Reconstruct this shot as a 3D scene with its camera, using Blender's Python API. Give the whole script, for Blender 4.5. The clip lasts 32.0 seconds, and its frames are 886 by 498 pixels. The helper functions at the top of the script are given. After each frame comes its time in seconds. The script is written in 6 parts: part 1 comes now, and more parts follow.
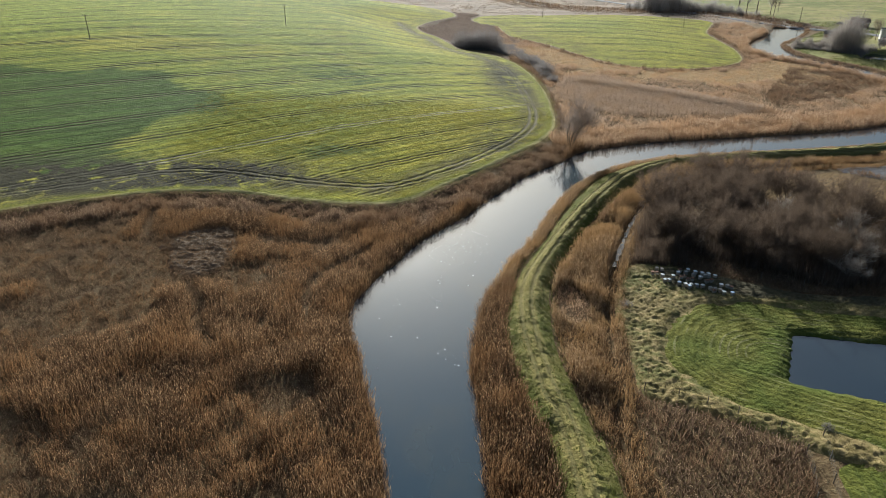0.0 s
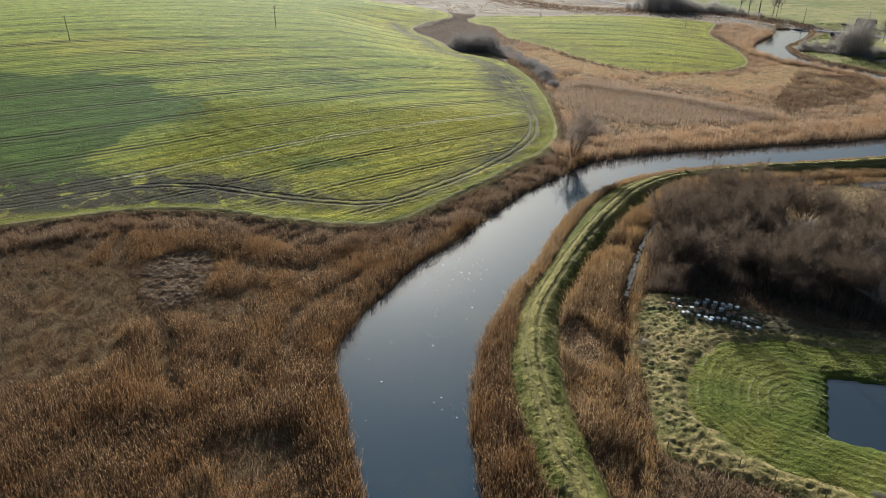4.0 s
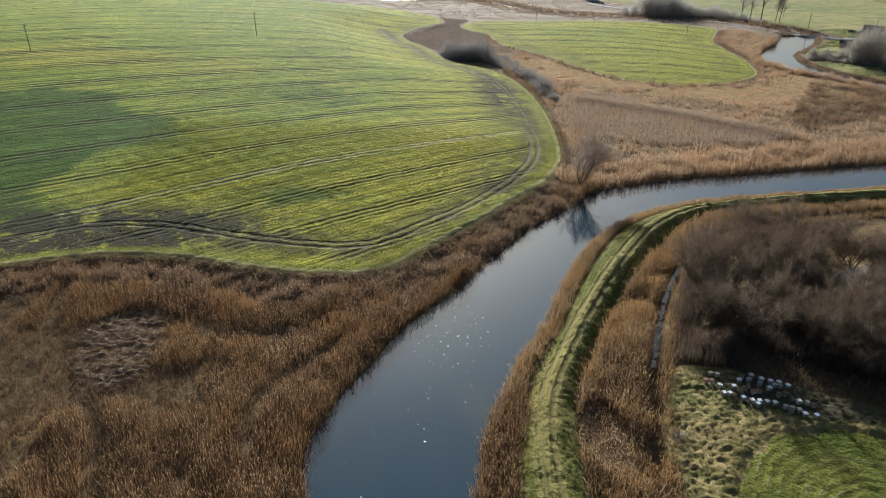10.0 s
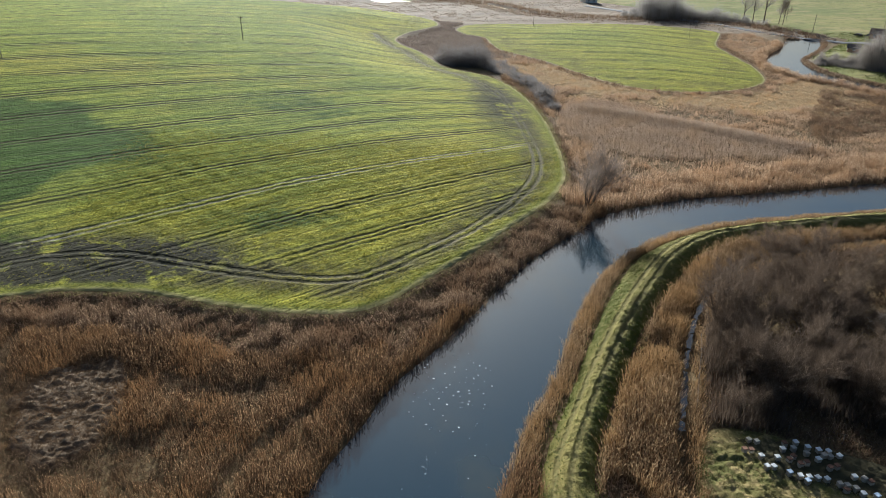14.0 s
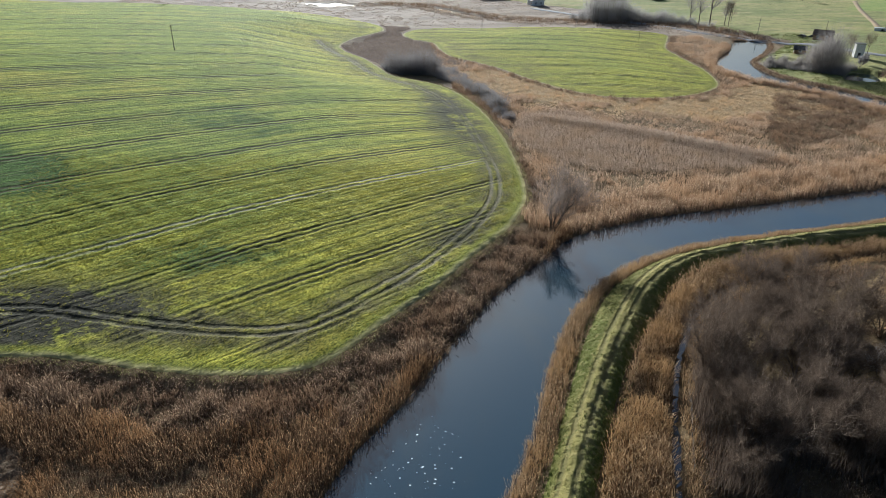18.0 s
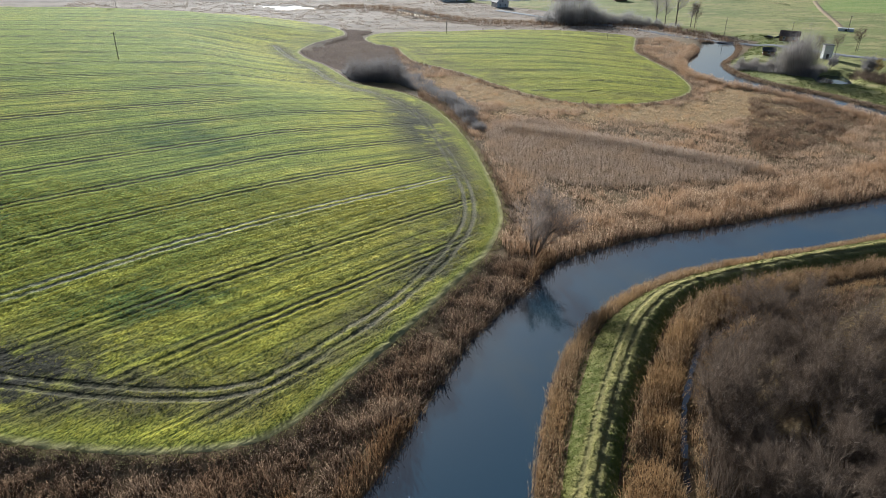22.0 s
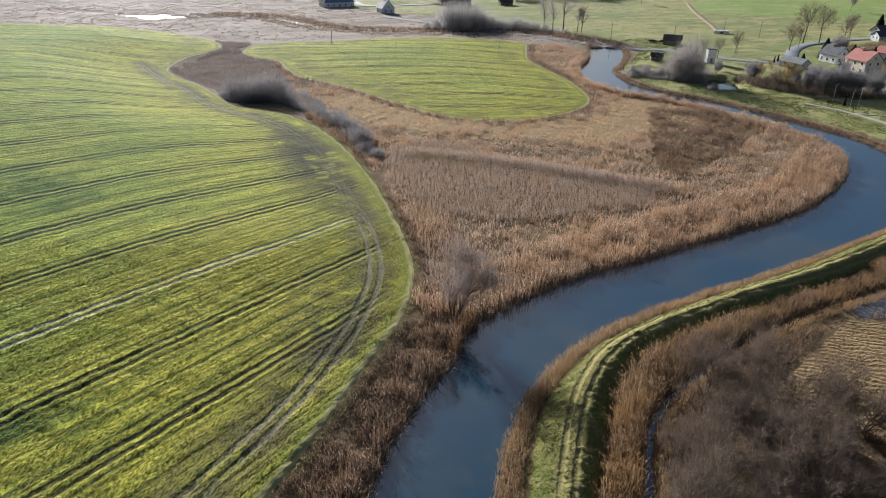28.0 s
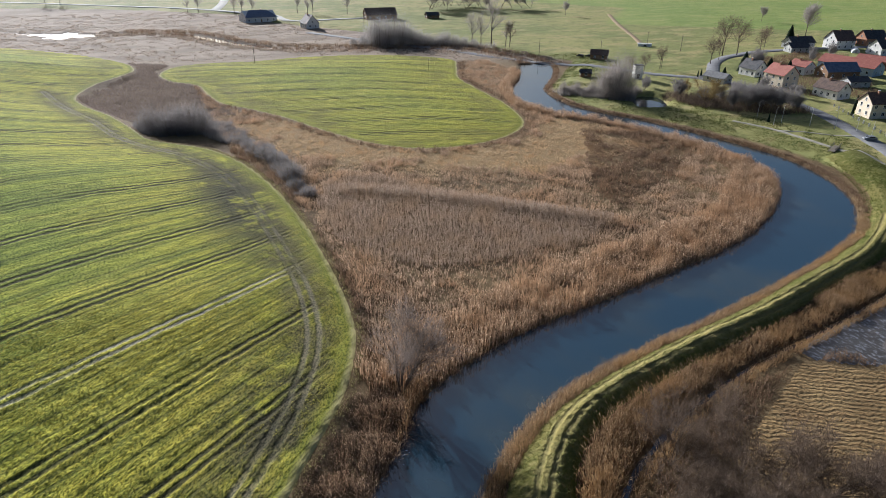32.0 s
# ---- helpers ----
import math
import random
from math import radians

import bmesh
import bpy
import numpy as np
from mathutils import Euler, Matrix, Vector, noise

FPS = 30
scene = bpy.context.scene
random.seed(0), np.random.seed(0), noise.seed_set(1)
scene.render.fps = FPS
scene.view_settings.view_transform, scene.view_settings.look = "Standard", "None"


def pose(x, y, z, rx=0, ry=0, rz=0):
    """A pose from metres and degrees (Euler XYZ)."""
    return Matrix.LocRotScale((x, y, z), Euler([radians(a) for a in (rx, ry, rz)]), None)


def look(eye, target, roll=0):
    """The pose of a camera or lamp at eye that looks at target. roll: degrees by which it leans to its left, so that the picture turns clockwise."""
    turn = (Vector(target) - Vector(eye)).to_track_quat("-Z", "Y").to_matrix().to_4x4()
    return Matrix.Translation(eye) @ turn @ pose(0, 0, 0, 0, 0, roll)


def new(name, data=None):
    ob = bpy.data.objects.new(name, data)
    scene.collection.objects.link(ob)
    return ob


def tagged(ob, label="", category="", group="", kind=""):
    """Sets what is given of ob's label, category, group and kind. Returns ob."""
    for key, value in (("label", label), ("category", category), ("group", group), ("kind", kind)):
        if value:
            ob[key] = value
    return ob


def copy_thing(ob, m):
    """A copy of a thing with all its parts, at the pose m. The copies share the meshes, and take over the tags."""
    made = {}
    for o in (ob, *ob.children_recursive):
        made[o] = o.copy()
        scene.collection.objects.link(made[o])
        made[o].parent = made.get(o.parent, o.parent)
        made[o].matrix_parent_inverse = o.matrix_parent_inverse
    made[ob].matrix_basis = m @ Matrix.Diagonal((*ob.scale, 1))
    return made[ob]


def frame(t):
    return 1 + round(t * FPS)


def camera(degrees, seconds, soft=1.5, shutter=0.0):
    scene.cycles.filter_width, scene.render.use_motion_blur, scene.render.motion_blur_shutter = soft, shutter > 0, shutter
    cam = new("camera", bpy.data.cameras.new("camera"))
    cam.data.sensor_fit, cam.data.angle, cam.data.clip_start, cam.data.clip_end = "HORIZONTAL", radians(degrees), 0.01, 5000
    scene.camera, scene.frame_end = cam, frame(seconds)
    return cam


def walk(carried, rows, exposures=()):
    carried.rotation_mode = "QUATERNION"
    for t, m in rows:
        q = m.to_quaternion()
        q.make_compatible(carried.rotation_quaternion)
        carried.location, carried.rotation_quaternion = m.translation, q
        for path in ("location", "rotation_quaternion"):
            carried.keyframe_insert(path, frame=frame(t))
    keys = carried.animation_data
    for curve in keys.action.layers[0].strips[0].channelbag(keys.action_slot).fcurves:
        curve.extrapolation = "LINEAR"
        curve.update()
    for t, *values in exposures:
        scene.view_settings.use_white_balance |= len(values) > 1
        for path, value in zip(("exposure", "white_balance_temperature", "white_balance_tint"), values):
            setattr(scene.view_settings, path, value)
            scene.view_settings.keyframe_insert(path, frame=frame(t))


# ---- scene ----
cam = camera(67.9, 32.0, 0.8)
METRES, EYE, TILT, LEAN, TURN = 100.0, 54.6, 0.0, 0.0, 0.0
ROWS = [
    (0.0, 0.0, 0.0, 0.0, 0.06, -26.28, -0.13),
    (0.5, -0.0, 0.0117, -0.0006, 0.03, -26.29, -0.13),
    (1.0, -0.0, 0.0245, -0.0013, -0.02, -26.29, -0.13),
    (1.5, -0.0002, 0.0379, -0.0014, -0.06, -26.33, -0.16),
    (2.0, -0.0003, 0.0519, -0.0017, -0.1, -26.35, -0.17),
    (2.5, -0.0005, 0.0662, -0.0018, -0.15, -26.37, -0.19),
    (3.0, -0.0005, 0.081, -0.0017, -0.19, -26.38, -0.21),
    (3.5, -0.0004, 0.096, -0.0015, -0.24, -26.4, -0.22),
    (5.5, -0.0005, 0.1582, -0.0015, -0.42, -26.36, -0.29),
    (6.0, -0.0008, 0.1739, -0.0009, -0.48, -26.36, -0.31),
    (6.5, -0.0007, 0.1899, -0.0008, -0.54, -26.35, -0.3),
    (7.0, -0.001, 0.2057, -0.0004, -0.61, -26.35, -0.32),
    (7.5, -0.001, 0.2216, 0.0, -0.67, -26.36, -0.33),
    (8.0, -0.0012, 0.2377, 0.0003, -0.74, -26.35, -0.34),
    (8.5, -0.0013, 0.2538, 0.0004, -0.81, -26.34, -0.35),
    (9.0, -0.0016, 0.27, 0.0003, -0.88, -26.33, -0.37),
    (9.5, -0.0017, 0.2861, 0.0002, -0.95, -26.31, -0.36),
    (10.0, -0.0015, 0.3022, 0.0003, -1.02, -26.3, -0.36),
    (10.5, -0.0016, 0.3183, 0.0004, -1.08, -26.29, -0.35),
    (11.0, -0.0019, 0.3345, 0.0001, -1.15, -26.29, -0.37),
    (11.5, -0.0024, 0.3505, 0.0001, -1.2, -26.29, -0.39),
    (12.0, -0.0028, 0.3664, 0.0002, -1.25, -26.31, -0.41),
    (12.5, -0.0031, 0.3826, 0.0001, -1.3, -26.3, -0.43),
    (13.0, -0.003, 0.3988, 0.0, -1.36, -26.3, -0.42),
    (13.5, -0.0032, 0.4151, -0.0001, -1.43, -26.31, -0.42),
    (14.0, -0.0035, 0.4314, 0.0, -1.5, -26.3, -0.43),
    (14.5, -0.0032, 0.4478, 0.0, -1.56, -26.29, -0.41),
    (16.5, -0.0013, 0.5131, -0.0002, -4.25, -26.17, -0.43),
    (17.0, -0.0013, 0.5294, -0.0006, -5.28, -26.14, -0.46),
    (17.5, -0.0015, 0.5458, -0.0003, -5.49, -26.14, -0.47),
    (18.0, -0.0009, 0.5622, -0.0009, -5.99, -26.12, -0.47),
    (18.5, -0.0002, 0.5786, -0.0019, -7.01, -26.08, -0.5),
    (19.0, 0.0004, 0.595, -0.002, -8.12, -26.07, -0.55),
    (19.5, 0.0003, 0.6117, -0.0022, -8.72, -26.09, -0.6),
    (20.0, 0.0014, 0.6277, -0.0031, -8.77, -26.06, -0.57),
    (20.5, 0.0023, 0.6436, -0.003, -8.83, -26.07, -0.54),
    (21.0, 0.0034, 0.6596, -0.0035, -8.91, -26.06, -0.53),
    (21.5, 0.0048, 0.6758, -0.0036, -8.98, -26.07, -0.54),
    (22.0, 0.0071, 0.6917, -0.0045, -9.13, -26.03, -0.49),
    (22.5, 0.0086, 0.7081, -0.0049, -9.79, -26.02, -0.52),
    (23.0, 0.0103, 0.7244, -0.0051, -10.6, -26.0, -0.56),
    (23.5, 0.0123, 0.7408, -0.0057, -11.37, -25.98, -0.58),
    (24.0, 0.0139, 0.7571, -0.0061, -12.13, -25.97, -0.61),
    (24.5, 0.0156, 0.7733, -0.0064, -12.27, -25.96, -0.61),
    (25.0, 0.0184, 0.7892, -0.0047, -12.36, -25.97, -0.58),
    (25.5, 0.0216, 0.804, -0.0025, -14.15, -25.96, -0.64),
    (26.0, 0.0238, 0.8199, 0.0001, -16.31, -25.94, -0.74),
    (26.5, 0.0261, 0.8356, 0.0027, -17.9, -25.9, -0.8),
    (28.5, 0.0386, 0.8956, 0.0178, -19.28, -25.87, -0.82),
    (29.0, 0.0423, 0.9095, 0.0232, -20.82, -25.85, -0.88),
    (29.5, 0.0446, 0.9233, 0.0286, -22.32, -25.83, -0.96),
    (30.0, 0.0476, 0.9363, 0.0339, -22.88, -25.82, -0.95),
    (30.5, 0.0502, 0.9483, 0.0401, -23.61, -25.81, -0.97),
    (31.0, 0.0527, 0.9599, 0.046, -24.39, -25.79, -0.99),
    (31.5, 0.0557, 0.9713, 0.0516, -24.83, -25.77, -0.98),
    (32.0, 0.059, 0.9828, 0.0586, -24.88, -25.33, -0.93),
]
walk(cam, [(t, pose(0, 0, EYE, TILT, LEAN, TURN) @ pose(METRES * x, METRES * y, METRES * z, 90 + pitch, roll, yaw)) for t, x, y, z, yaw, pitch, roll in ROWS],
     exposures=[(0.0, 0.98, 6350, 5), (12.0, 0.98, 6250, 5), (18.0, 1.0, 5850, 5), (26.0, 1.0, 5850, 8), (28.5, 1.1, 5950, 11), (29.5, 1.0, 5980, 12), (32.0, 0.94, 6000, 11)])

# ---- light ----
SUN_EL, SUN_AZ = 18.5, 5.0          # degrees above the horizon; degrees to the left of +y
world = bpy.data.worlds.new("world")
scene.world = world
world.use_nodes = True
wn, wl = world.node_tree.nodes, world.node_tree.links
wn.clear()
sky = wn.new("ShaderNodeTexSky")
sky.sky_type, sky.sun_disc = "NISHITA", False
sky.sun_elevation, sky.sun_rotation = radians(SUN_EL), radians(-SUN_AZ)
sky.air_density, sky.dust_density, sky.ozone_density = 1.0, 5.5, 4.0
bg = wn.new("ShaderNodeBackground")
bg.inputs["Strength"].default_value = 0.05
wo = wn.new("ShaderNodeOutputWorld")
wl.new(sky.outputs[0], bg.inputs[0])
wl.new(bg.outputs[0], wo.inputs[0])
sun_data = bpy.data.lights.new("sun", "SUN")
sun_data.energy, sun_data.angle, sun_data.color = 5.0, radians(0.6), (1.0, 0.98, 0.95)
sun = new("sun", sun_data)
sx, sy = -math.sin(radians(SUN_AZ)), math.cos(radians(SUN_AZ))
sun.matrix_world = look((sx * 300, sy * 300, 300 * math.tan(radians(SUN_EL))), (0, 0, 0))


# ---- materials ----
def links_of(name):
    m = bpy.data.materials.new(name)
    m.use_nodes = True
    return m, m.node_tree.nodes, m.node_tree.links, m.node_tree.nodes["Principled BSDF"]


class Nodes:
    """Short hand for building node trees."""

    def __init__(self, name):
        self.m, self.n, self.l, self.p = links_of(name)
        self.co = self.n.new("ShaderNodeTexCoord").outputs["Object"]

    def set(self, socket, v):
        if hasattr(v, "is_linked"):
            self.l.new(v, socket)
        else:
            socket.default_value = v

    def noise(self, scale, detail=4.0, rough=0.55, co=None, stretch=None, distort=0.0):
        t = self.n.new("ShaderNodeTexNoise")
        t.inputs["Scale"].default_value, t.inputs["Detail"].default_value = scale, detail
        t.inputs["Roughness"].default_value, t.inputs["Distortion"].default_value = rough, distort
        c = co or self.co
        if stretch:
            mp = self.n.new("ShaderNodeMapping")
            mp.inputs["Scale"].default_value = stretch[:3]
            if len(stretch) > 3:
                mp.inputs["Rotation"].default_value = (0, 0, radians(stretch[3]))
            self.l.new(c, mp.inputs[0])
            c = mp.outputs[0]
        self.l.new(c, t.inputs["Vector"])
        return t.outputs[0]

    def math(self, op, a, b=0.0, c=0.0):
        t = self.n.new("ShaderNodeMath")
        t.operation = op
        for i, v in enumerate((a, b, c)):
            self.set(t.inputs[i], v)
        return t.outputs[0]

    def step(self, v, lo, hi, a=0.0, b=1.0):
        t = self.n.new("ShaderNodeMapRange")
        t.interpolation_type = "SMOOTHSTEP"
        for i, q in enumerate((v, lo, hi, a, b)):
            self.set(t.inputs[i], q)
        return t.outputs[0]

    def mix(self, f, a, b, kind="MIX"):
        t = self.n.new("ShaderNodeMixRGB")
        t.blend_type = kind
        for i, q in enumerate((f, a, b)):
            if isinstance(q, tuple):
                q = (*q, 1.0)
            self.set(t.inputs[i], q)
        return t.outputs[0]

    def attr(self, name):
        t = self.n.new("ShaderNodeAttribute")
        t.attribute_name = name
        return t.outputs["Fac"]

    def island(self):
        return self.n.new("ShaderNodeNewGeometry").outputs["Random Per Island"]

    def object_random(self):
        return self.n.new("ShaderNodeObjectInfo").outputs["Random"]

    def bump(self, h, strength=0.5, distance=0.1):
        t = self.n.new("ShaderNodeBump")
        t.inputs["Strength"].default_value, t.inputs["Distance"].default_value = strength, distance
        self.l.new(h, t.inputs["Height"])
        self.l.new(t.outputs[0], self.p.inputs["Normal"])

    def done(self, colour, rough=0.9, metal=0.0, spec=0.2):
        self.set(self.p.inputs["Base Color"], (*colour, 1.0) if isinstance(colour, tuple) else colour)
        self.set(self.p.inputs["Roughness"], rough)
        self.p.inputs["Metallic"].default_value = metal
        self.p.inputs["Specular IOR Level"].default_value = spec
        return self.m

    def leafy(self, colour, share=0.35, glow=1.0):
        """Diffuse surface that lets some light through, as thin stalks and blades do."""
        self.done(colour, 0.85, 0.0, 0.1)
        tr = self.n.new("ShaderNodeBsdfTranslucent")
        self.set(tr.inputs[0], self.mix(1.0, colour, (glow, glow, glow), "MULTIPLY"))
        ms = self.n.new("ShaderNodeMixShader")
        ms.inputs[0].default_value = share
        self.l.new(self.p.outputs[0], ms.inputs[1])
        self.l.new(tr.outputs[0], ms.inputs[2])
        self.l.new(ms.outputs[0], self.n["Material Output"].inputs[0])
        return self.m


def mat_stalks(name, dark, mid, light, share=0.35, big=0.03, alt=None):
    k = Nodes(name)
    r = k.island()
    c = k.mix(k.step(r, 0.0, 0.6), dark, mid)
    c = k.mix(k.step(r, 0.6, 1.0), c, light)
    c = k.mix(k.step(k.noise(big, 3), 0.35, 0.65, 0.0, 0.6), c, mid)
    c = k.mix(k.step(k.noise(0.25, 3), 0.4, 0.7, 0.0, 0.5), c, dark)
    c = k.mix(k.math("MULTIPLY", k.attr("head"), k.step(r, 0.3, 1.0, 0.05, 0.8)), c, light)
    if alt:
        c = k.mix(k.step(k.noise(0.11, 4, 0.6), 0.45, 0.62, 0.0, 0.6), c, alt)
    return k.leafy(c, share)


def mat_plain(name, a, b, scale=3.0, rough=0.8, bump=0.0, metal=0.0, spec=0.2, vary=0.0):
    k = Nodes(name)
    c = k.mix(k.step(k.noise(scale, 5), 0.35, 0.65), a, b)
    c = k.mix(k.step(k.noise(scale * 9, 3), 0.4, 0.75, 0.0, 0.35), c, tuple(0.6 * v for v in a))
    if vary:
        f = k.math("MULTIPLY_ADD", k.object_random(), vary, 1.0 - vary / 2)
        c = k.mix(1.0, c, f, "MULTIPLY")
    if bump:
        k.bump(k.noise(scale * 6, 4), bump, 0.03)
    return k.done(c, rough, metal, spec)


def mat_grass(name, a, b, dry, dry_lo=0.5, dry_hi=0.7, tuft=1.2, bump=1.0, big=0.05):
    k = Nodes(name)
    c = k.mix(k.step(k.noise(big, 4), 0.35, 0.65), a, b)
    c = k.mix(k.step(k.noise(tuft, 5, 0.65), dry_lo, dry_hi), c, dry)
    c = k.mix(k.step(k.noise(9.0, 3), 0.45, 0.8, 0.0, 0.6), c, tuple(0.5 * v for v in a))
    c = k.mix(k.step(k.math("ADD", k.attr("dark_ground"), k.math("MULTIPLY", k.math("SUBTRACT", k.noise(0.8, 4), 0.5), 0.8)), 0.3, 0.7, 0.0, 0.85), c, (0.052, 0.045, 0.026))
    h = k.math("ADD", k.noise(tuft, 5, 0.65), k.math("MULTIPLY", k.noise(6.0, 3), 0.3))
    k.bump(h, bump, 0.4)
    return k.done(c, 0.9, 0.0, 0.15)


def mat_crop(name, young, lush, pale, tram=True):
    """Winter cereal: rows along the attribute 'row', wheel tracks along 'row' and 'track', verge along 'edge'."""
    k = Nodes(name)
    row, along, edge = k.attr("row"), k.attr("along"), k.attr("edge")
    comb = k.n.new("ShaderNodeCombineXYZ")
    k.l.new(row, comb.inputs[0])
    k.l.new(along, comb.inputs[1])
    rc = comb.outputs[0]
    streak = k.noise(1.0, 5, 0.6, rc, (0.42, 0.022, 1))
    fine = k.noise(1.0, 4, 0.65, rc, (1.7, 0.22, 1))
    grain = k.noise(1.0, 4, 0.65, rc, (2.9, 2.3, 1))
    blot = k.noise(0.014, 5, 0.6)
    inner = k.step(k.math("ADD", k.math("MULTIPLY", edge, 0.011), blot), 0.65, 1.15)
    c = k.mix(inner, young, lush)
    c = k.mix(k.step(k.noise(0.05, 5, 0.65), 0.48, 0.66, 0.0, 0.35), c, pale)
    c = k.mix(k.step(k.math("ADD", k.attr("gold"), k.math("MULTIPLY", k.math("SUBTRACT", k.noise(0.08, 5, 0.65), 0.5), 1.6)), 0.2, 0.9, 0.0, 0.6), c, pale)
    cool = k.math("ADD", k.attr("lush"), k.math("MULTIPLY", k.math("SUBTRACT", k.math("ADD", k.math("MULTIPLY", k.noise(0.06, 5, 0.65), 0.6), k.math("MULTIPLY", streak, 0.4)), 0.5), 2.8))
    c = k.mix(k.step(cool, 0.2, 0.75, 0.0, 0.85), c, (0.044, 0.125, 0.028))
    # streaks along the rows: crop tone with furrow shade put into the colour
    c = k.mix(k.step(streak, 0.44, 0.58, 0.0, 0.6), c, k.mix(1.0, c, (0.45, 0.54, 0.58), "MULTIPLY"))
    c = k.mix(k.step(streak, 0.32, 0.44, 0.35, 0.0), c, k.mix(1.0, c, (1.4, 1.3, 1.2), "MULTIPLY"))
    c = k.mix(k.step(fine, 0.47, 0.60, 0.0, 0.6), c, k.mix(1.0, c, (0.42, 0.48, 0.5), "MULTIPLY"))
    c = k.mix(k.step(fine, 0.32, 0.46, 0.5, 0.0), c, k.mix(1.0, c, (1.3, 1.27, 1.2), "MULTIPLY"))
    dark_ground = (0.075, 0.056, 0.035)
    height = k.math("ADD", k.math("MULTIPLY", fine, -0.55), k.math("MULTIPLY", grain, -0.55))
    wob = k.math("MULTIPLY", k.math("SUBTRACT", k.noise(0.5, 3), 0.5), 0.5)
    if tram:
        ph = k.math("ADD", k.math("DIVIDE", k.math("SUBTRACT", row, 162.0), 17.0), 100.5)
        dt = k.math("ABSOLUTE", k.math("MULTIPLY", k.math("SUBTRACT", k.math("FRACT", ph), 0.5), 17.0))
        rut = k.step(k.math("ADD", k.math("ABSOLUTE", k.math("SUBTRACT", dt, 0.95)), k.math("MULTIPLY", wob, 0.5)), 0.25, 0.7, 1.0, 0.0)
        which = k.step(k.math("ABSOLUTE", k.math("SUBTRACT", k.math("FLOOR", ph), 102.0)), 0.3, 0.6, 1.0, 0.0)
        rut = k.math("MULTIPLY", rut, k.step(edge, 3.0, 6.0))
        rut = k.math("MULTIPLY", rut, k.step(k.noise(0.03, 2), 0.3, 0.55, 0.35, 1.0))
        c = k.mix(k.math("MULTIPLY", rut, 0.95), c, k.mix(which, (0.052, 0.050, 0.026), (0.36, 0.325, 0.24)))
        ph2 = k.math("ADD", k.math("DIVIDE", k.math("SUBTRACT", row, 165.0), 5.667), 100.5)
        d2 = k.math("ABSOLUTE", k.math("MULTIPLY", k.math("SUBTRACT", k.math("FRACT", ph2), 0.5), 5.667))
        seam = k.math("MULTIPLY", k.step(k.math("ADD", d2, wob), 0.1, 0.5, 1.0, 0.0), 0.6)
        d3 = k.math("ABSOLUTE", k.math("MULTIPLY", k.math("SUBTRACT", k.math("FRACT", k.math("DIVIDE", row, 1.889)), 0.5), 1.889))
        drill = k.math("MULTIPLY", k.step(k.math("ADD", d3, k.math("MULTIPLY", wob, 0.5)), 0.15, 0.55, 0.55, 0.0), k.step(k.noise(1.0, 3, 0.5, rc, (0.3, 0.03, 1)), 0.42, 0.6))
        seam = k.math("MAXIMUM", seam, drill)
        c = k.mix(k.math("MULTIPLY", seam, k.step(edge, 3.0, 6.0)), c, (0.05, 0.062, 0.026))
        tr = k.math("ADD", k.attr("track"), wob)
        wheel = k.step(k.math("ABSOLUTE", k.math("SUBTRACT", tr, 0.95)), 0.2, 0.7, 1.0, 0.0)
        wide = k.math("MULTIPLY", k.step(tr, 2.0, 7.0, 1.0, 0.0), k.step(k.noise(0.16, 4, 0.7), 0.38, 0.6, 0.2, 0.85))
        head = k.math("MULTIPLY", k.step(k.math("ADD", edge, k.math("MULTIPLY", wob, 8.0)), 7.0, 24.0, 0.6, 0.0), k.step(k.noise(0.07, 4, 0.6), 0.42, 0.62, 0.1, 1.0))
        c = k.mix(head, c, (0.14, 0.115, 0.038))
        c = k.mix(wide, c, (0.125, 0.105, 0.045))
        c = k.mix(k.math("MULTIPLY", wheel, k.step(k.noise(0.1, 3), 0.3, 0.6, 0.15, 0.8)), c, (0.22, 0.185, 0.125))
        worn = k.math("MULTIPLY", k.attr("worn"), k.step(k.noise(0.16, 5, 0.75), 0.36, 0.52))
        c = k.mix(k.math("MULTIPLY", worn, 0.92), c, (0.045, 0.040, 0.032))
        height = k.math("SUBTRACT", height, k.math("MULTIPLY", k.math("MAXIMUM", k.math("MAXIMUM", rut, wheel), k.math("MULTIPLY", seam, 0.5)), 0.4))
    verge = k.step(k.math("ADD", edge, k.math("MULTIPLY", wob, 3.0)), 1.0, 3.2, 1.0, 0.0)
    c = k.mix(verge, c, (0.20, 0.205, 0.032))
    # grain: soil gaps and shade between clumps, both put into the colour
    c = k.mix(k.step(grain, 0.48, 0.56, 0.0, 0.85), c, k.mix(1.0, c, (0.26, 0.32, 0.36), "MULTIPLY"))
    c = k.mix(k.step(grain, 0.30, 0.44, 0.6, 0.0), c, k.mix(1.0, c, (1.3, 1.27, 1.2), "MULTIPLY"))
    c = k.mix(k.step(k.math("ADD", edge, k.math("MULTIPLY", wob, 2.0)), -0.2, 1.5, 0.95, 0.0), c, (0.38, 0.33, 0.16))
    k.bump(height, 1.0, 0.6)
    k.p.inputs["Sheen Weight"].default_value, k.p.inputs["Sheen Roughness"].default_value = 0.07, 0.35
    k.p.inputs["Sheen Tint"].default_value = (0.86, 0.86, 0.16, 1.0)
    return k.done(c, 0.95, 0.0, 0.05)


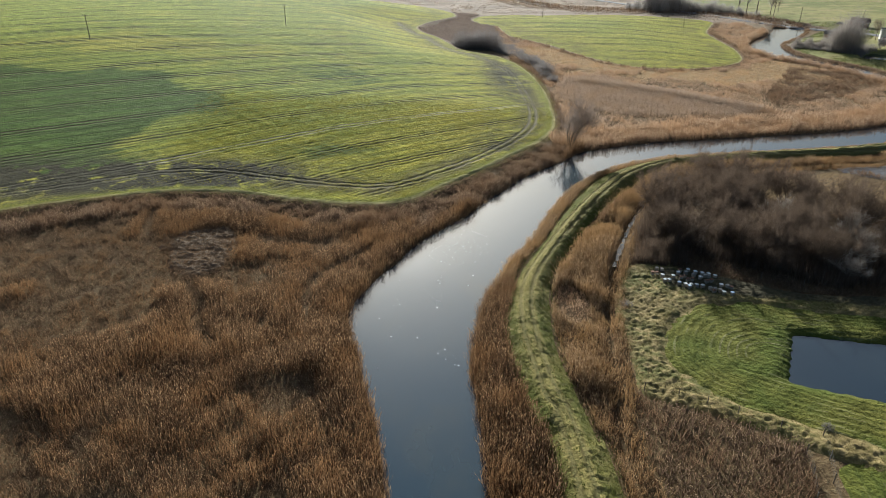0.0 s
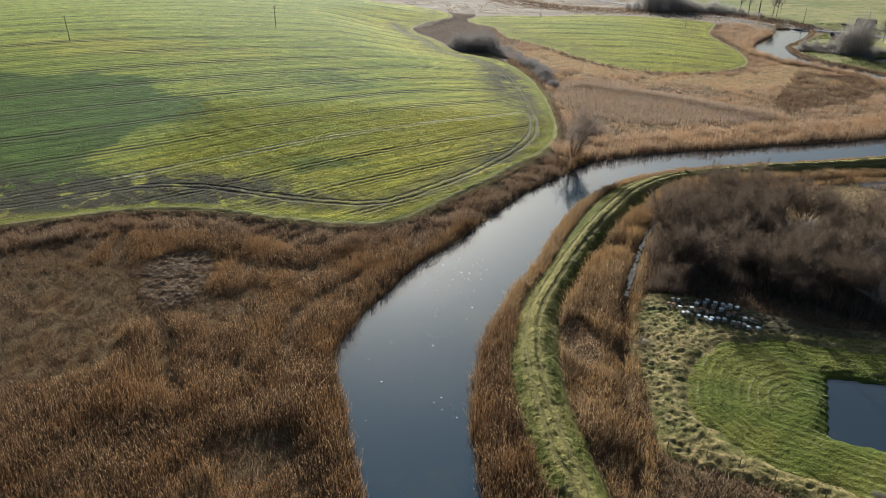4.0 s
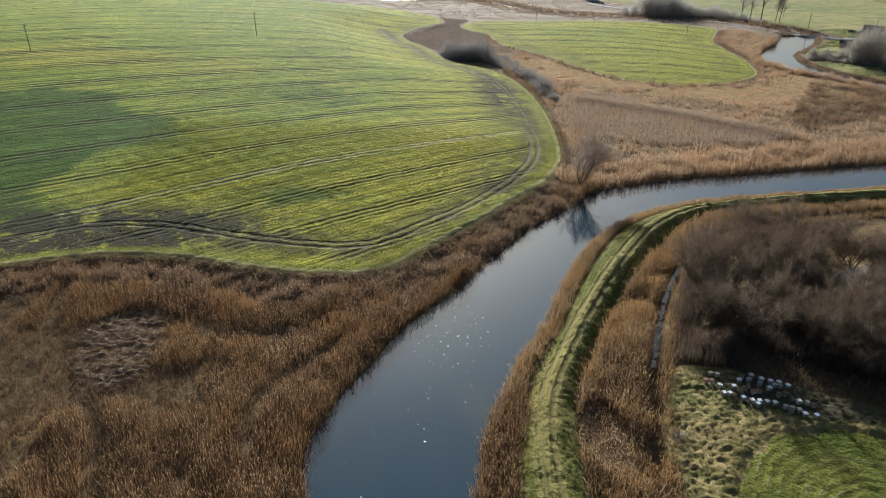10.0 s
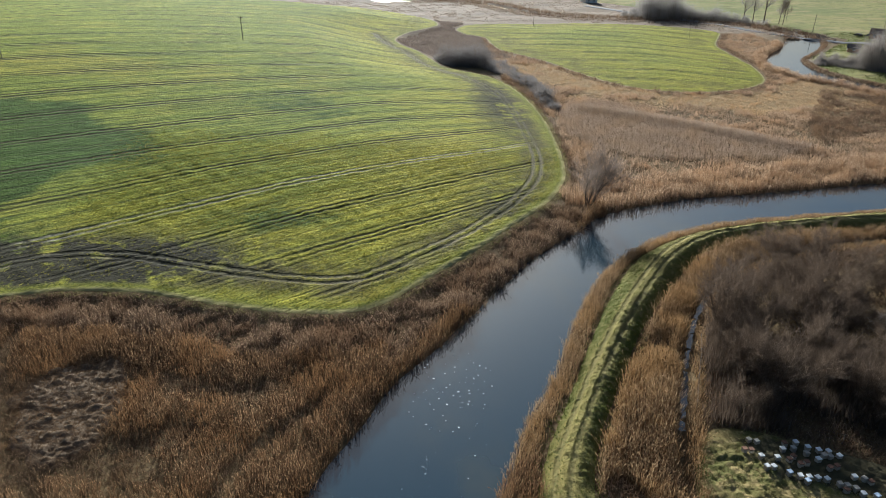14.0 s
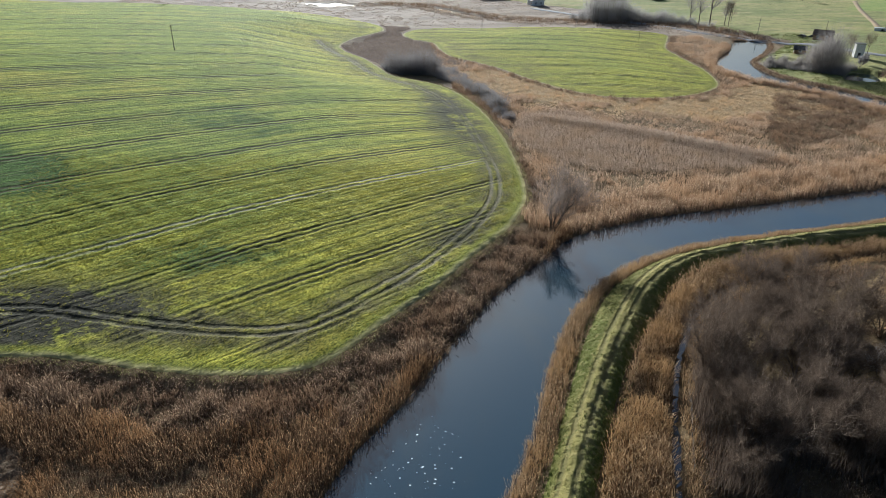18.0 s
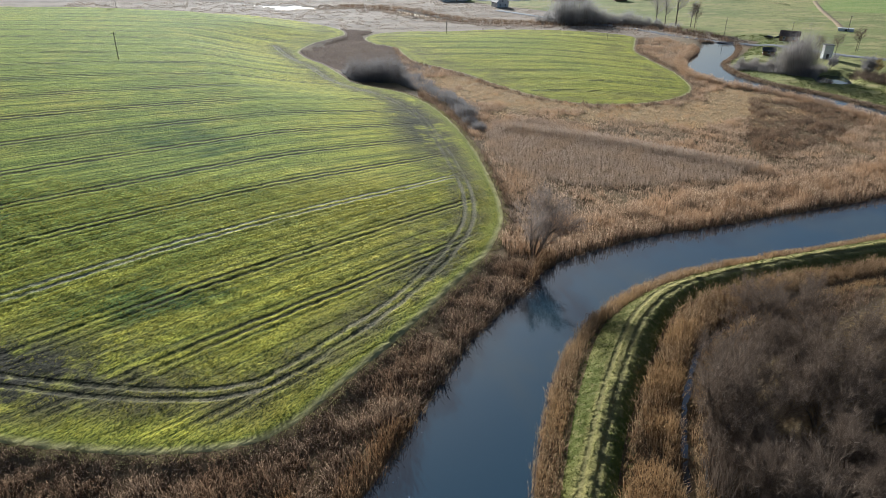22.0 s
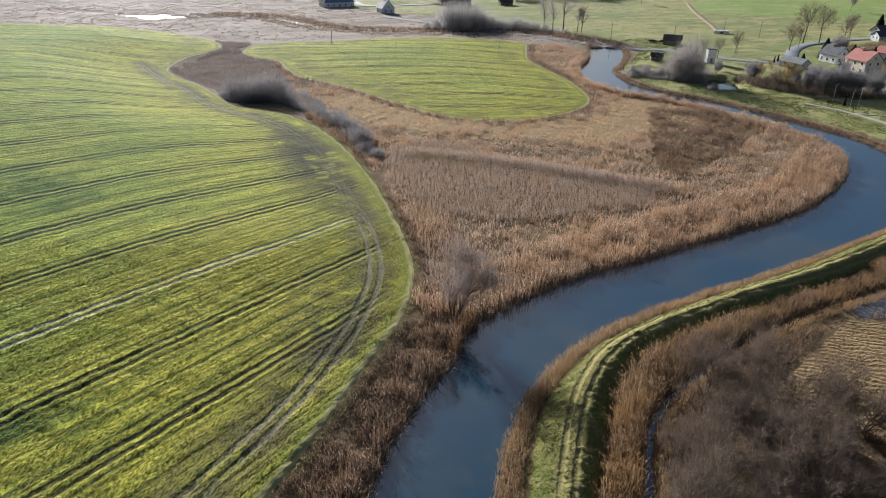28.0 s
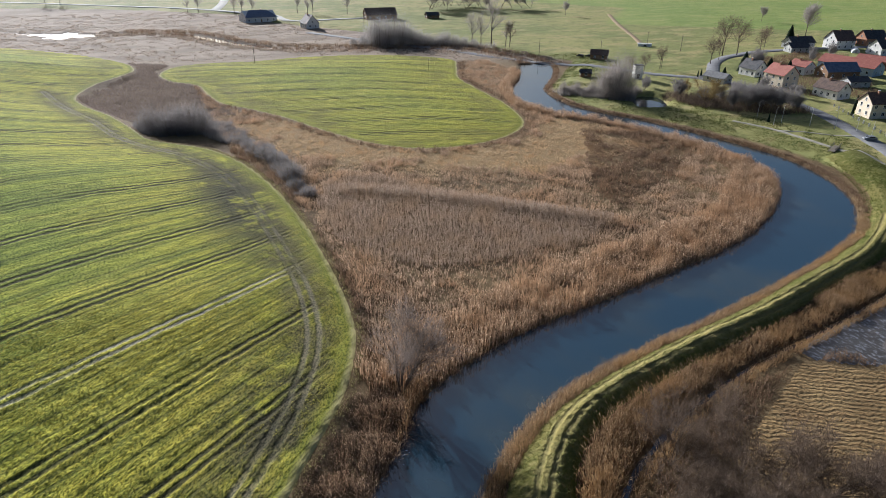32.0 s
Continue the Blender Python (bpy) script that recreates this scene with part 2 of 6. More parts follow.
def mat_water(name, tint, wave=0.05, rough=0.06):
    k = Nodes(name)
    n1 = k.noise(1.1, 3, 0.6, None, (1.0, 0.45, 1, 20))
    n2 = k.noise(0.06, 3, 0.5)
    calm = k.step(n2, 0.35, 0.65, 0.75, 1.0)
    k.bump(k.math("MULTIPLY", n1, calm), wave, 0.12)
    c = k.mix(k.step(k.noise(0.05, 4, 0.6, None, (1, 0.6, 1)), 0.46, 0.72), tint, (0.034, 0.046, 0.046))
    return k.done(c, k.math("ADD", k.math("MULTIPLY", calm, rough), k.math("MULTIPLY", k.attr("wind"), 0.22)), 0.0, 1.0)


def make_ground():
    k = Nodes("marsh_ground")
    c = k.mix(k.step(k.noise(0.04, 5), 0.35, 0.65), (0.10, 0.062, 0.030), (0.17, 0.115, 0.056))
    c = k.mix(k.step(k.noise(1.3, 5, 0.7), 0.45, 0.7), c, (0.21, 0.155, 0.082))
    c = k.mix(k.step(k.noise(4.0, 4), 0.45, 0.75, 0.0, 0.6), c, (0.045, 0.03, 0.018))
    c = k.mix(k.step(k.math("ADD", k.attr("sedge"), k.noise(0.3, 4)), 0.5, 1.2), c, (0.27, 0.19, 0.095))
    g = k.mix(k.step(k.noise(0.012, 5, 0.6), 0.38, 0.62), (0.27, 0.255, 0.09), (0.185, 0.20, 0.066))
    g = k.mix(k.step(k.noise(0.035, 5, 0.65, None, (1, 2.2, 1)), 0.48, 0.64, 0.0, 0.7), g, (0.36, 0.29, 0.13))
    g = k.mix(k.step(k.noise(0.11, 5, 0.7, None, (1, 1.8, 1, 25)), 0.5, 0.62, 0.0, 0.6), g, (0.12, 0.13, 0.045))
    g = k.mix(k.step(k.noise(0.6, 5, 0.7), 0.5, 0.7, 0.0, 0.6), g, (0.09, 0.095, 0.035))
    far = k.step(k.attr("far"), 0.0, 12.0)
    g = k.mix(k.math("MULTIPLY", far, 0.45), g, k.mix(k.step(k.noise(0.03, 3, 0.5, None, (1, 6, 1, 8)), 0.4, 0.6), (0.14, 0.25, 0.045), (0.19, 0.29, 0.055)))
    # far marsh paled with distance: valley haze put into the ground colour
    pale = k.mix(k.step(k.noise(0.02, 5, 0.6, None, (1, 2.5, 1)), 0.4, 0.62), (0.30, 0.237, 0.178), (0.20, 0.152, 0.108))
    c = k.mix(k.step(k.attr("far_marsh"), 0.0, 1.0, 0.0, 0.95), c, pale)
    edge = k.math("ADD", k.attr("meadow"), k.math("MULTIPLY", k.math("SUBTRACT", k.noise(0.3, 4), 0.5), 5.0))
    c = k.mix(k.step(edge, -1.0, 1.5), c, g)
    h = k.math("ADD", k.noise(1.3, 5, 0.7), k.math("MULTIPLY", k.noise(5.0, 3), 0.35))
    k.bump(h, 1.0, 0.35)
    return k.done(c, 0.95, 0.0, 0.1)


M_GROUND = make_ground()
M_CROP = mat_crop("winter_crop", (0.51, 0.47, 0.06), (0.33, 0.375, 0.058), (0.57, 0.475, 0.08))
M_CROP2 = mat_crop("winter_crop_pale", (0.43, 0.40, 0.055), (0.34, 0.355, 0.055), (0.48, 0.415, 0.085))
def make_dike():
    k = Nodes("dike_grass")
    rut = k.math("ABSOLUTE", k.math("SUBTRACT", k.math("ADD", k.attr("rut"), k.math("MULTIPLY", k.math("SUBTRACT", k.noise(0.7, 3), 0.5), 0.5)), 0.8))
    c = k.mix(k.step(k.noise(0.06, 4), 0.35, 0.65), (0.095, 0.105, 0.022), (0.17, 0.15, 0.045))
    c = k.mix(k.step(k.noise(1.1, 5, 0.65), 0.48, 0.68), c, (0.25, 0.21, 0.085))
    c = k.mix(k.step(k.attr("rut"), 1.0, 2.0, 0.6, 0.0), c, (0.33, 0.27, 0.10))
    c = k.mix(k.step(rut, 0.1, 0.4, 0.45, 0.0), c, (0.12, 0.105, 0.05))
    c = k.mix(k.step(k.noise(2.2, 5, 0.75), 0.50, 0.64, 0.0, 0.6), c, (0.06, 0.08, 0.018))
    h = k.math("ADD", k.noise(1.4, 5, 0.65), k.math("MULTIPLY", k.noise(5.0, 3), 0.35))
    k.bump(k.math("SUBTRACT", h, k.step(rut, 0.1, 0.5, 0.5, 0.0)), 1.0, 0.6)
    return k.done(c, 0.95, 0.0, 0.08)


def make_lawn():
    k = Nodes("lawn_grass")
    ring = k.math("ADD", k.attr("ring"), k.math("MULTIPLY", k.math("SUBTRACT", k.noise(0.35, 4), 0.5), 0.7))
    sw = k.math("SINE", k.math("MULTIPLY", ring, 5.2))
    c = k.mix(k.step(k.noise(0.09, 4), 0.35, 0.65), (0.09, 0.115, 0.02), (0.15, 0.145, 0.03))
    c = k.mix(k.math("MULTIPLY", k.step(sw, 0.45, 0.95), k.step(k.noise(0.16, 4, 0.7), 0.5, 0.64, 0.0, 0.5)), c, (0.30, 0.285, 0.15))
    c = k.mix(k.step(sw, -0.9, -0.2, 0.25, 0.0), c, (0.05, 0.065, 0.016))
    c = k.mix(k.step(k.noise(2.4, 5, 0.75), 0.50, 0.64, 0.0, 0.6), c, (0.045, 0.065, 0.014))
    h = k.math("ADD", k.math("MULTIPLY", sw, 0.05), k.noise(2.0, 5, 0.65))
    k.bump(h, 1.0, 0.5)
    return k.done(c, 0.95, 0.0, 0.08)


def make_stubble():
    k = Nodes("stubble")
    row = k.math("ADD", k.attr("row"), k.math("MULTIPLY", k.math("SUBTRACT", k.noise(0.35, 5, 0.65), 0.5), 2.4))
    sw = k.math("SINE", k.math("MULTIPLY", row, 6.2))
    c = k.mix(k.step(k.noise(0.12, 4), 0.35, 0.65), (0.155, 0.10, 0.046), (0.225, 0.15, 0.07))
    c = k.mix(k.step(k.math("ADD", sw, k.math("MULTIPLY", k.noise(1.6, 4), 0.8)), 0.5, 1.3, 0.0, 0.75), c, (0.09, 0.066, 0.034))
    c = k.mix(k.step(k.noise(0.2, 4), 0.52, 0.7, 0.0, 0.5), c, (0.17, 0.105, 0.05))
    k.bump(k.math("SUBTRACT", k.noise(2.0, 4), k.math("MULTIPLY", sw, 0.14)), 1.0, 0.4)
    return k.done(c, 0.95, 0.0, 0.08)


def make_frost():
    k = Nodes("frosted_wet_ground")
    c = k.mix(k.step(k.noise(1.5, 5, 0.75, None, (1, 0.6, 1, 30)), 0.5, 0.62), (0.05, 0.042, 0.034), (0.20, 0.205, 0.22))
    k.bump(k.noise(2.0, 4), 0.5, 0.1)
    return k.done(c, 0.35, 0.0, 0.5)


M_DIKE, M_LAWN, M_FROST = make_dike(), make_lawn(), make_frost()
M_FLAT = mat_grass("flattened_reed_mat", (0.105, 0.073, 0.046), (0.155, 0.11, 0.07), (0.25, 0.18, 0.115), 0.45, 0.7, 1.2, 0.8, 0.2)
M_ROUGH = mat_grass("rough_grass", (0.12, 0.118, 0.032), (0.19, 0.142, 0.055), (0.32, 0.24, 0.105), 0.45, 0.65, 0.8, 0.6, 0.12)
M_STUB = make_stubble()
M_WATER = mat_water("river_water", (0.010, 0.032, 0.050), 0.035, 0.07)
M_POND = mat_water("pond_water", (0.014, 0.026, 0.036), 0.03, 0.05)
M_REED = mat_stalks("reed_stalks", (0.085, 0.050, 0.030), (0.165, 0.096, 0.051), (0.40, 0.265, 0.15), 0.45, 0.03, (0.26, 0.145, 0.066))
M_REED_RED = mat_stalks("reed_stalks_russet", (0.20, 0.136, 0.092), (0.41, 0.284, 0.188), (0.62, 0.462, 0.322), 0.45, 0.03, (0.46, 0.292, 0.17))
M_FRINGE = mat_stalks("reed_fringe_stalks", (0.16, 0.10, 0.063), (0.38, 0.252, 0.158), (0.64, 0.47, 0.315), 0.45, 0.03, (0.42, 0.26, 0.145))
M_SEDGE = mat_stalks("sedge_blades", (0.26, 0.175, 0.105), (0.50, 0.36, 0.215), (0.70, 0.53, 0.34), 0.45, 0.03, (0.50, 0.31, 0.16))
M_HEATH = mat_stalks("dead_weed_stalks", (0.10, 0.066, 0.046), (0.19, 0.126, 0.084), (0.40, 0.285, 0.185), 0.42, 0.03, (0.23, 0.14, 0.08))
M_MATTED = mat_stalks("matted_reed_stalks", (0.085, 0.056, 0.037), (0.165, 0.108, 0.066), (0.33, 0.23, 0.14), 0.4, 0.03, (0.23, 0.135, 0.066))
M_BED = mat_stalks("pinkish_reed_stalks", (0.215, 0.155, 0.113), (0.345, 0.254, 0.186), (0.50, 0.385, 0.293), 0.45, 0.03, (0.37, 0.255, 0.165))
# pale stalks; over the far beds the paleness stands in for haze
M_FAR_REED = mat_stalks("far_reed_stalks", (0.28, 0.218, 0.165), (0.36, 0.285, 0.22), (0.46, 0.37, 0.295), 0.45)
M_SCRUB = mat_stalks("grey_scrub_stalks", (0.14, 0.112, 0.095), (0.23, 0.185, 0.158), (0.34, 0.28, 0.24), 0.45)
M_TWIG_GREY = mat_stalks("grey_twigs", (0.21, 0.186, 0.168), (0.30, 0.268, 0.245), (0.41, 0.37, 0.34), 0.52)
M_BARK = mat_plain("grey_brown_bark", (0.10, 0.075, 0.055), (0.17, 0.135, 0.10), 2.0, 0.9, 0.6)
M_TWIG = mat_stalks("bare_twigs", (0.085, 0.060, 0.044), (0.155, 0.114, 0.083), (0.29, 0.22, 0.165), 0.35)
M_TWIG_MID = mat_stalks("grey_brown_twigs", (0.145, 0.133, 0.127), (0.21, 0.194, 0.186), (0.295, 0.273, 0.262), 0.55)
M_TWIG_PALE = mat_stalks("pale_lichen_twigs", (0.30, 0.26, 0.22), (0.42, 0.37, 0.32), (0.58, 0.53, 0.47), 0.3)
# twig grey lightened in place of distance haze
M_TWIG_COPSE = mat_stalks("haze_paled_copse_twigs", (0.24, 0.222, 0.21), (0.33, 0.308, 0.29), (0.43, 0.40, 0.38), 0.55)
M_TWIG_OCHRE = mat_stalks("ochre_willow_twigs", (0.16, 0.11, 0.05), (0.28, 0.20, 0.085), (0.36, 0.27, 0.12), 0.3)
M_CONIFER = mat_stalks("conifer_needles", (0.012, 0.022, 0.012), (0.02, 0.04, 0.018), (0.035, 0.055, 0.025), 0.1)
M_GRASS_TUFT = mat_stalks("dike_grass_blades", (0.038, 0.058, 0.012), (0.10, 0.118, 0.024), (0.30, 0.26, 0.10), 0.35, 0.3)
M_EDGE_GRASS = mat_stalks("pale_edge_grass", (0.13, 0.12, 0.045), (0.27, 0.235, 0.095), (0.52, 0.43, 0.22), 0.4)
M_CEREAL = mat_stalks("cereal_blades", (0.115, 0.118, 0.025), (0.265, 0.242, 0.044), (0.43, 0.36, 0.082), 0.5, 0.05)
M_GOLD = mat_stalks("golden_reed_stalks", (0.14, 0.085, 0.048), (0.28, 0.18, 0.095), (0.46, 0.325, 0.19), 0.45, 0.03, (0.34, 0.205, 0.09))
M_LAWN_TUFT = mat_stalks("lawn_blades", (0.04, 0.055, 0.010), (0.095, 0.105, 0.019), (0.24, 0.215, 0.08), 0.4, 0.12)


# ---- plan ----
def curve_pts(pts, step=1.5, closed=False):
    """A smooth line through the given plan points."""
    p = np.array(pts, float)
    n = len(p)
    out = []
    for i in range(n if closed else n - 1):
        if closed:
            a, b, c, d = p[(i - 1) % n], p[i], p[(i + 1) % n], p[(i + 2) % n]
        else:
            a, b, c, d = p[max(i - 1, 0)], p[i], p[i + 1], p[min(i + 2, n - 1)]
        m = max(1, min(12, int(np.linalg.norm(c - b) / step)))
        for j in range(m):
            t = j / m
            out.append(0.5 * (2 * b + (c - a) * t + (2 * a - 5 * b + 4 * c - d) * t * t + (3 * b - a - 3 * c + d) * t ** 3))
    if not closed:
        out.append(p[-1])
    return np.array(out)


def line_dist(x, y, line):
    """Distance from each (x, y) to a polyline."""
    best = np.full(x.shape, 1e9)
    for (ax, ay), (bx, by) in zip(line[:-1], line[1:]):
        dx, dy = bx - ax, by - ay
        t = np.clip(((x - ax) * dx + (y - ay) * dy) / (dx * dx + dy * dy + 1e-9), 0, 1)
        np.minimum(best, (x - ax - t * dx) ** 2 + (y - ay - t * dy) ** 2, out=best)
    return np.sqrt(best)


def signed(x, y, poly):
    """Distance to a closed outline, positive inside."""
    ring = np.vstack([poly, poly[:1]])
    inside = np.zeros(x.shape, bool)
    for (ax, ay), (bx, by) in zip(ring[:-1], ring[1:]):
        if ay != by:
            inside ^= ((ay > y) != (by > y)) & (x < (bx - ax) * (y - ay) / (by - ay) + ax)
    return np.where(inside, 1, -1) * line_dist(x, y, ring)


def smooth(v, lo, hi):
    t = np.clip((v - lo) / (hi - lo), 0, 1)
    return t * t * (3 - 2 * t)


BANK_W = curve_pts([(-4, -60), (-4, 0), (-5, 40), (-7, 58), (-10, 69), (-12, 77), (-14.3, 86), (-14, 91), (-11.5, 98), (-8, 105), (-4.5, 113), (2, 122), (10, 135),
                    (19, 149), (29, 160), (38, 169.5), (55, 177), (72, 180.5), (90, 184), (110, 188), (128, 193), (145, 201), (158, 210), (167, 220), (172, 232),
                    (173, 246), (171, 260), (166, 277), (160, 292), (153, 304), (149, 314), (148, 325), (152, 340), (161, 356), (175, 374), (187, 392), (194, 406)])
BANK_E = curve_pts([(6, -60), (6, 0), (5, 51), (4.5, 64), (4, 74), (5, 83), (6.5, 91), (9.5, 99), (12.3, 106), (17, 114.2), (22.3, 127), (29.6, 141.2), (38, 151.3),
                    (49.8, 159.2), (64.8, 164.3), (85, 167.9), (104, 171.4), (123, 175.6), (139.5, 180), (153, 185), (166, 194), (174, 202), (180, 212), (184.5, 224),
                    (186, 234), (185, 246), (181, 266), (176, 285), (168, 303), (165, 319), (168, 337), (175, 351), (189, 367), (204, 388), (211, 403)])
RIVER = np.vstack([BANK_W, BANK_E[::-1]])
UPSTREAM = curve_pts([(203, 404), (207, 425), (194, 458), (162, 476), (122, 487), (86, 503), (64, 532), (44, 574), (16, 594), (-20, 592), (-48, 606), (-85, 640), (-150, 680), (-260, 700)], 3)
UP_WIDTH = 1.5 + 14 * np.exp(-((UPSTREAM[:, 0] + 27) / 10) ** 2) + 2.0 * np.exp(-((UPSTREAM[:, 0] - 60) / 14) ** 2)
FIELD_1 = curve_pts([(-160, 96), (-120, 109), (-95, 122), (-82, 128.5), (-71, 132.5), (-59, 135.5), (-46, 135), (-36, 132.2), (-25, 129.2), (-14, 128.3), (-7, 131), (1, 140),
                     (9, 149.5), (17, 160.3), (25, 171), (30, 180.5), (33, 190), (35, 208), (36, 232), (35, 258), (31, 283), (24, 301), (16, 310), (8, 319), (3, 337),
                     (-3, 356), (-12, 377), (-14.5, 393), (-8, 415), (3, 433), (8, 446), (3, 469), (-20, 505), (-57, 540), (-91, 553), (-150, 580), (-209, 597),
                     (-350, 650), (-600, 700), (-700, 400), (-600, 60), (-300, 70)], 2, True)
FIELD_2 = curve_pts([(166, 429), (159, 409), (147, 382), (143, 350), (141, 328), (134, 302), (124, 289), (109, 281), (94, 279.5), (81, 284), (71, 295), (63, 311), (53, 337),
                     (43, 355), (36, 366), (33, 385), (31, 405), (21, 418), (18, 436), (25, 453), (43, 461), (66, 459), (94, 464), (128, 459), (153, 446)], 2, True)
DIKE_W = curve_pts([(12, -40), (12, 51), (11, 58), (10, 66), (9, 75), (9, 83), (11, 92), (13.7, 100), (17.5, 108.3), (23.4, 121.4), (30.2, 135), (38.6, 147.9), (50.8, 157), (64.8, 161.8),
                    (85, 165.8), (101, 168.4), (118, 172.5), (136.5, 176.8), (157, 184.5), (176, 198), (188, 212), (195, 225)])
DIKE_E = curve_pts([(20, -40), (19, 51), (18, 58), (17, 67), (16, 76), (16.5, 87), (18.5, 98), (24, 110), (32, 125), (42, 139.3), (50, 149), (60, 154.6), (72, 157.4), (86, 160),
                    (101, 162.5), (122, 167.5), (140, 171), (165, 180), (195, 203), (210, 225)])
DIKE = np.vstack([DIKE_W, DIKE_E[::-1]])
DITCH = curve_pts([(22, 30), (21, 58), (22.5, 68), (24.5, 81), (28.5, 98), (33, 110), (38, 122), (43.5, 132), (52, 142.5), (66, 149.5), (83, 154.5), (99, 157), (116, 159.5), (140, 164), (165, 172)])
MEADOW = np.array([(150, 165), (176, 190), (187, 208), (191, 222), (192, 240), (190, 255), (181, 285), (172, 303), (169, 319), (172, 337), (179, 351), (195, 367), (211, 386),
                   (226, 402), (206, 450), (196, 480), (178, 520), (150, 560), (110, 620), (100, 680), (20, 740), (-120, 800), (-600, 1000), (-2500, 1400), (-2500, 4000), (4000, 4000),
                   (4000, -900), (170, -900)], float)
FAR_FIELD = np.array([(330, 520), (420, 610), (330, 740), (150, 900), (0, 1200), (-800, 2000), (3500, 3500), (3500, 300), (600, 380), (450, 430)], float)
POND = np.array([(46, 70.5), (52, 82), (70, 78), (66, 63)], float)
LAWN = curve_pts([(33, 82), (38, 88), (47, 90.5), (56, 88), (75, 83), (90, 70), (70, 48), (52, 57), (43, 62), (35, 67), (31, 74)], 2, True)
CLEARING = curve_pts([(26, 72), (27, 88), (31, 100), (36, 103.5), (47, 99), (60, 93), (80, 90), (95, 72), (75, 44), (50, 53), (36, 62), (26, 67)], 2, True)
STUBBLE = np.array([(66, 140), (95, 152.5), (109, 143), (98, 120), (80, 128)], float)
GARDEN_POOL = curve_pts([(187, 300), (194, 312), (203, 320), (208, 314), (203, 303), (196, 297)], 2, True)
TRACK = curve_pts([(-140, 108), (-100, 130), (-76, 142), (-65, 147), (-52, 147), (-40, 143.5), (-32, 141), (-21, 138.5), (-13, 138.5), (-7, 142), (-1, 148), (6, 155), (13, 164),
                   (20, 175), (25.5, 188), (28, 205), (28, 228), (27, 253), (24, 274), (16, 295), (6, 310), (-2, 326), (-8, 346), (-18, 372), (-26, 400)])


def dome(x, y):
    """Height of the rolling field over the marsh."""
    s = np.where(y < 310, 85.0, 180.0)
    return 14 * np.exp(-0.5 * ((x + 150) / 110) ** 2 - 0.5 * ((y - 310) / s) ** 2)


def ripple(x, y):
    return 0.12 * np.sin(x * 0.9 + 1.7 * np.sin(y * 0.31)) * np.sin(y * 0.8 + 1.3 * np.sin(x * 0.27)) + 0.06 * np.sin(2.3 * x + y) * np.sin(1.9 * y - x)


def terrain(x, y):
    """Ground height, water level at 0."""
    d1, d2 = signed(x, y, FIELD_1), signed(x, y, FIELD_2)
    z = 0.55 + ripple(x, y)
    z = z + dome(x, y) * smooth(d1, -5, 55) + 1.2 * smooth(d1, -5.0, 0.6)
    z = z + 2.2 * smooth(d2, -4, 50)
    z = z + 1.8 * smooth(signed(x, y, DIKE), -1.5, 3.4)
    far = signed(x, y, MEADOW)
    z = z + 1.2 * smooth(far, 0, 9) + 0.012 * np.clip(far - 10, 0, 400)
    dr = signed(x, y, RIVER)
    du = -line_dist(x, y, UPSTREAM)
    near = np.argmin((x[:, None] - UPSTREAM[None, ::4, 0]) ** 2 + (y[:, None] - UPSTREAM[None, ::4, 1]) ** 2, axis=1) * 4
    du = du + UP_WIDTH[np.minimum(near, len(UP_WIDTH) - 1)]
    z = z * (1 - smooth(np.maximum(dr, du), -1.6, 0.4)) - 1.4 * smooth(np.maximum(dr, du), -0.6, 2.0)
    z = z - 1.1 * smooth(0.45 - line_dist(x, y, DITCH), -0.9, 0.45) * (y > 28)
    dp = np.maximum(signed(x, y, POND), signed(x, y, GARDEN_POOL))
    flat = smooth(dp, -2.0, 0.2)
    z = z * (1 - flat) - 1.2 * smooth(dp, -0.1, 1.0)
    return z, d1, d2


def axis(parts):
    out = []
    for a, b, s in parts:
        out.extend(np.arange(a, b, s))
    return np.array(out)


XS = np.concatenate([axis([(-3000, -700, 230), (-700, -260, 20), (-260, -110, 3), (-110, -35, 1.5), (-35, 60, 1.0), (60, 195, 1.5), (195, 330, 3), (330, 620, 10), (620, 3000, 140)]), [3000]])
YS = np.concatenate([axis([(-600, -20, 60), (-20, 20, 5), (20, 180, 1.0), (180, 320, 1.5), (320, 480, 2.4), (480, 720, 5), (720, 1200, 20), (1200, 3600, 150)]), [3600]])
GX, GY = np.meshgrid(XS, YS)
PX, PY = GX.ravel(), GY.ravel()
PZ = np.zeros_like(PX)
D1, D2 = np.zeros_like(PX), np.zeros_like(PX)
for i in range(0, len(PX), 40000):
    PZ[i:i + 40000], D1[i:i + 40000], D2[i:i + 40000] = terrain(PX[i:i + 40000], PY[i:i + 40000])
NX, NY = len(XS), len(YS)


def ground_at(x, y):
    """Height of the ground sheet at plan points."""
    x, y = np.atleast_1d(np.asarray(x, float)), np.atleast_1d(np.asarray(y, float))
    i = np.clip(np.searchsorted(XS, x) - 1, 0, NX - 2)
    j = np.clip(np.searchsorted(YS, y) - 1, 0, NY - 2)
    u, v = (x - XS[i]) / (XS[i + 1] - XS[i]), (y - YS[j]) / (YS[j + 1] - YS[j])
    z = PZ.reshape(NY, NX)
    return (z[j, i] * (1 - u) + z[j, i + 1] * u) * (1 - v) + (z[j + 1, i] * (1 - u) + z[j + 1, i + 1] * u) * v


def gz(x, y):
    return float(ground_at(x, y)[0])


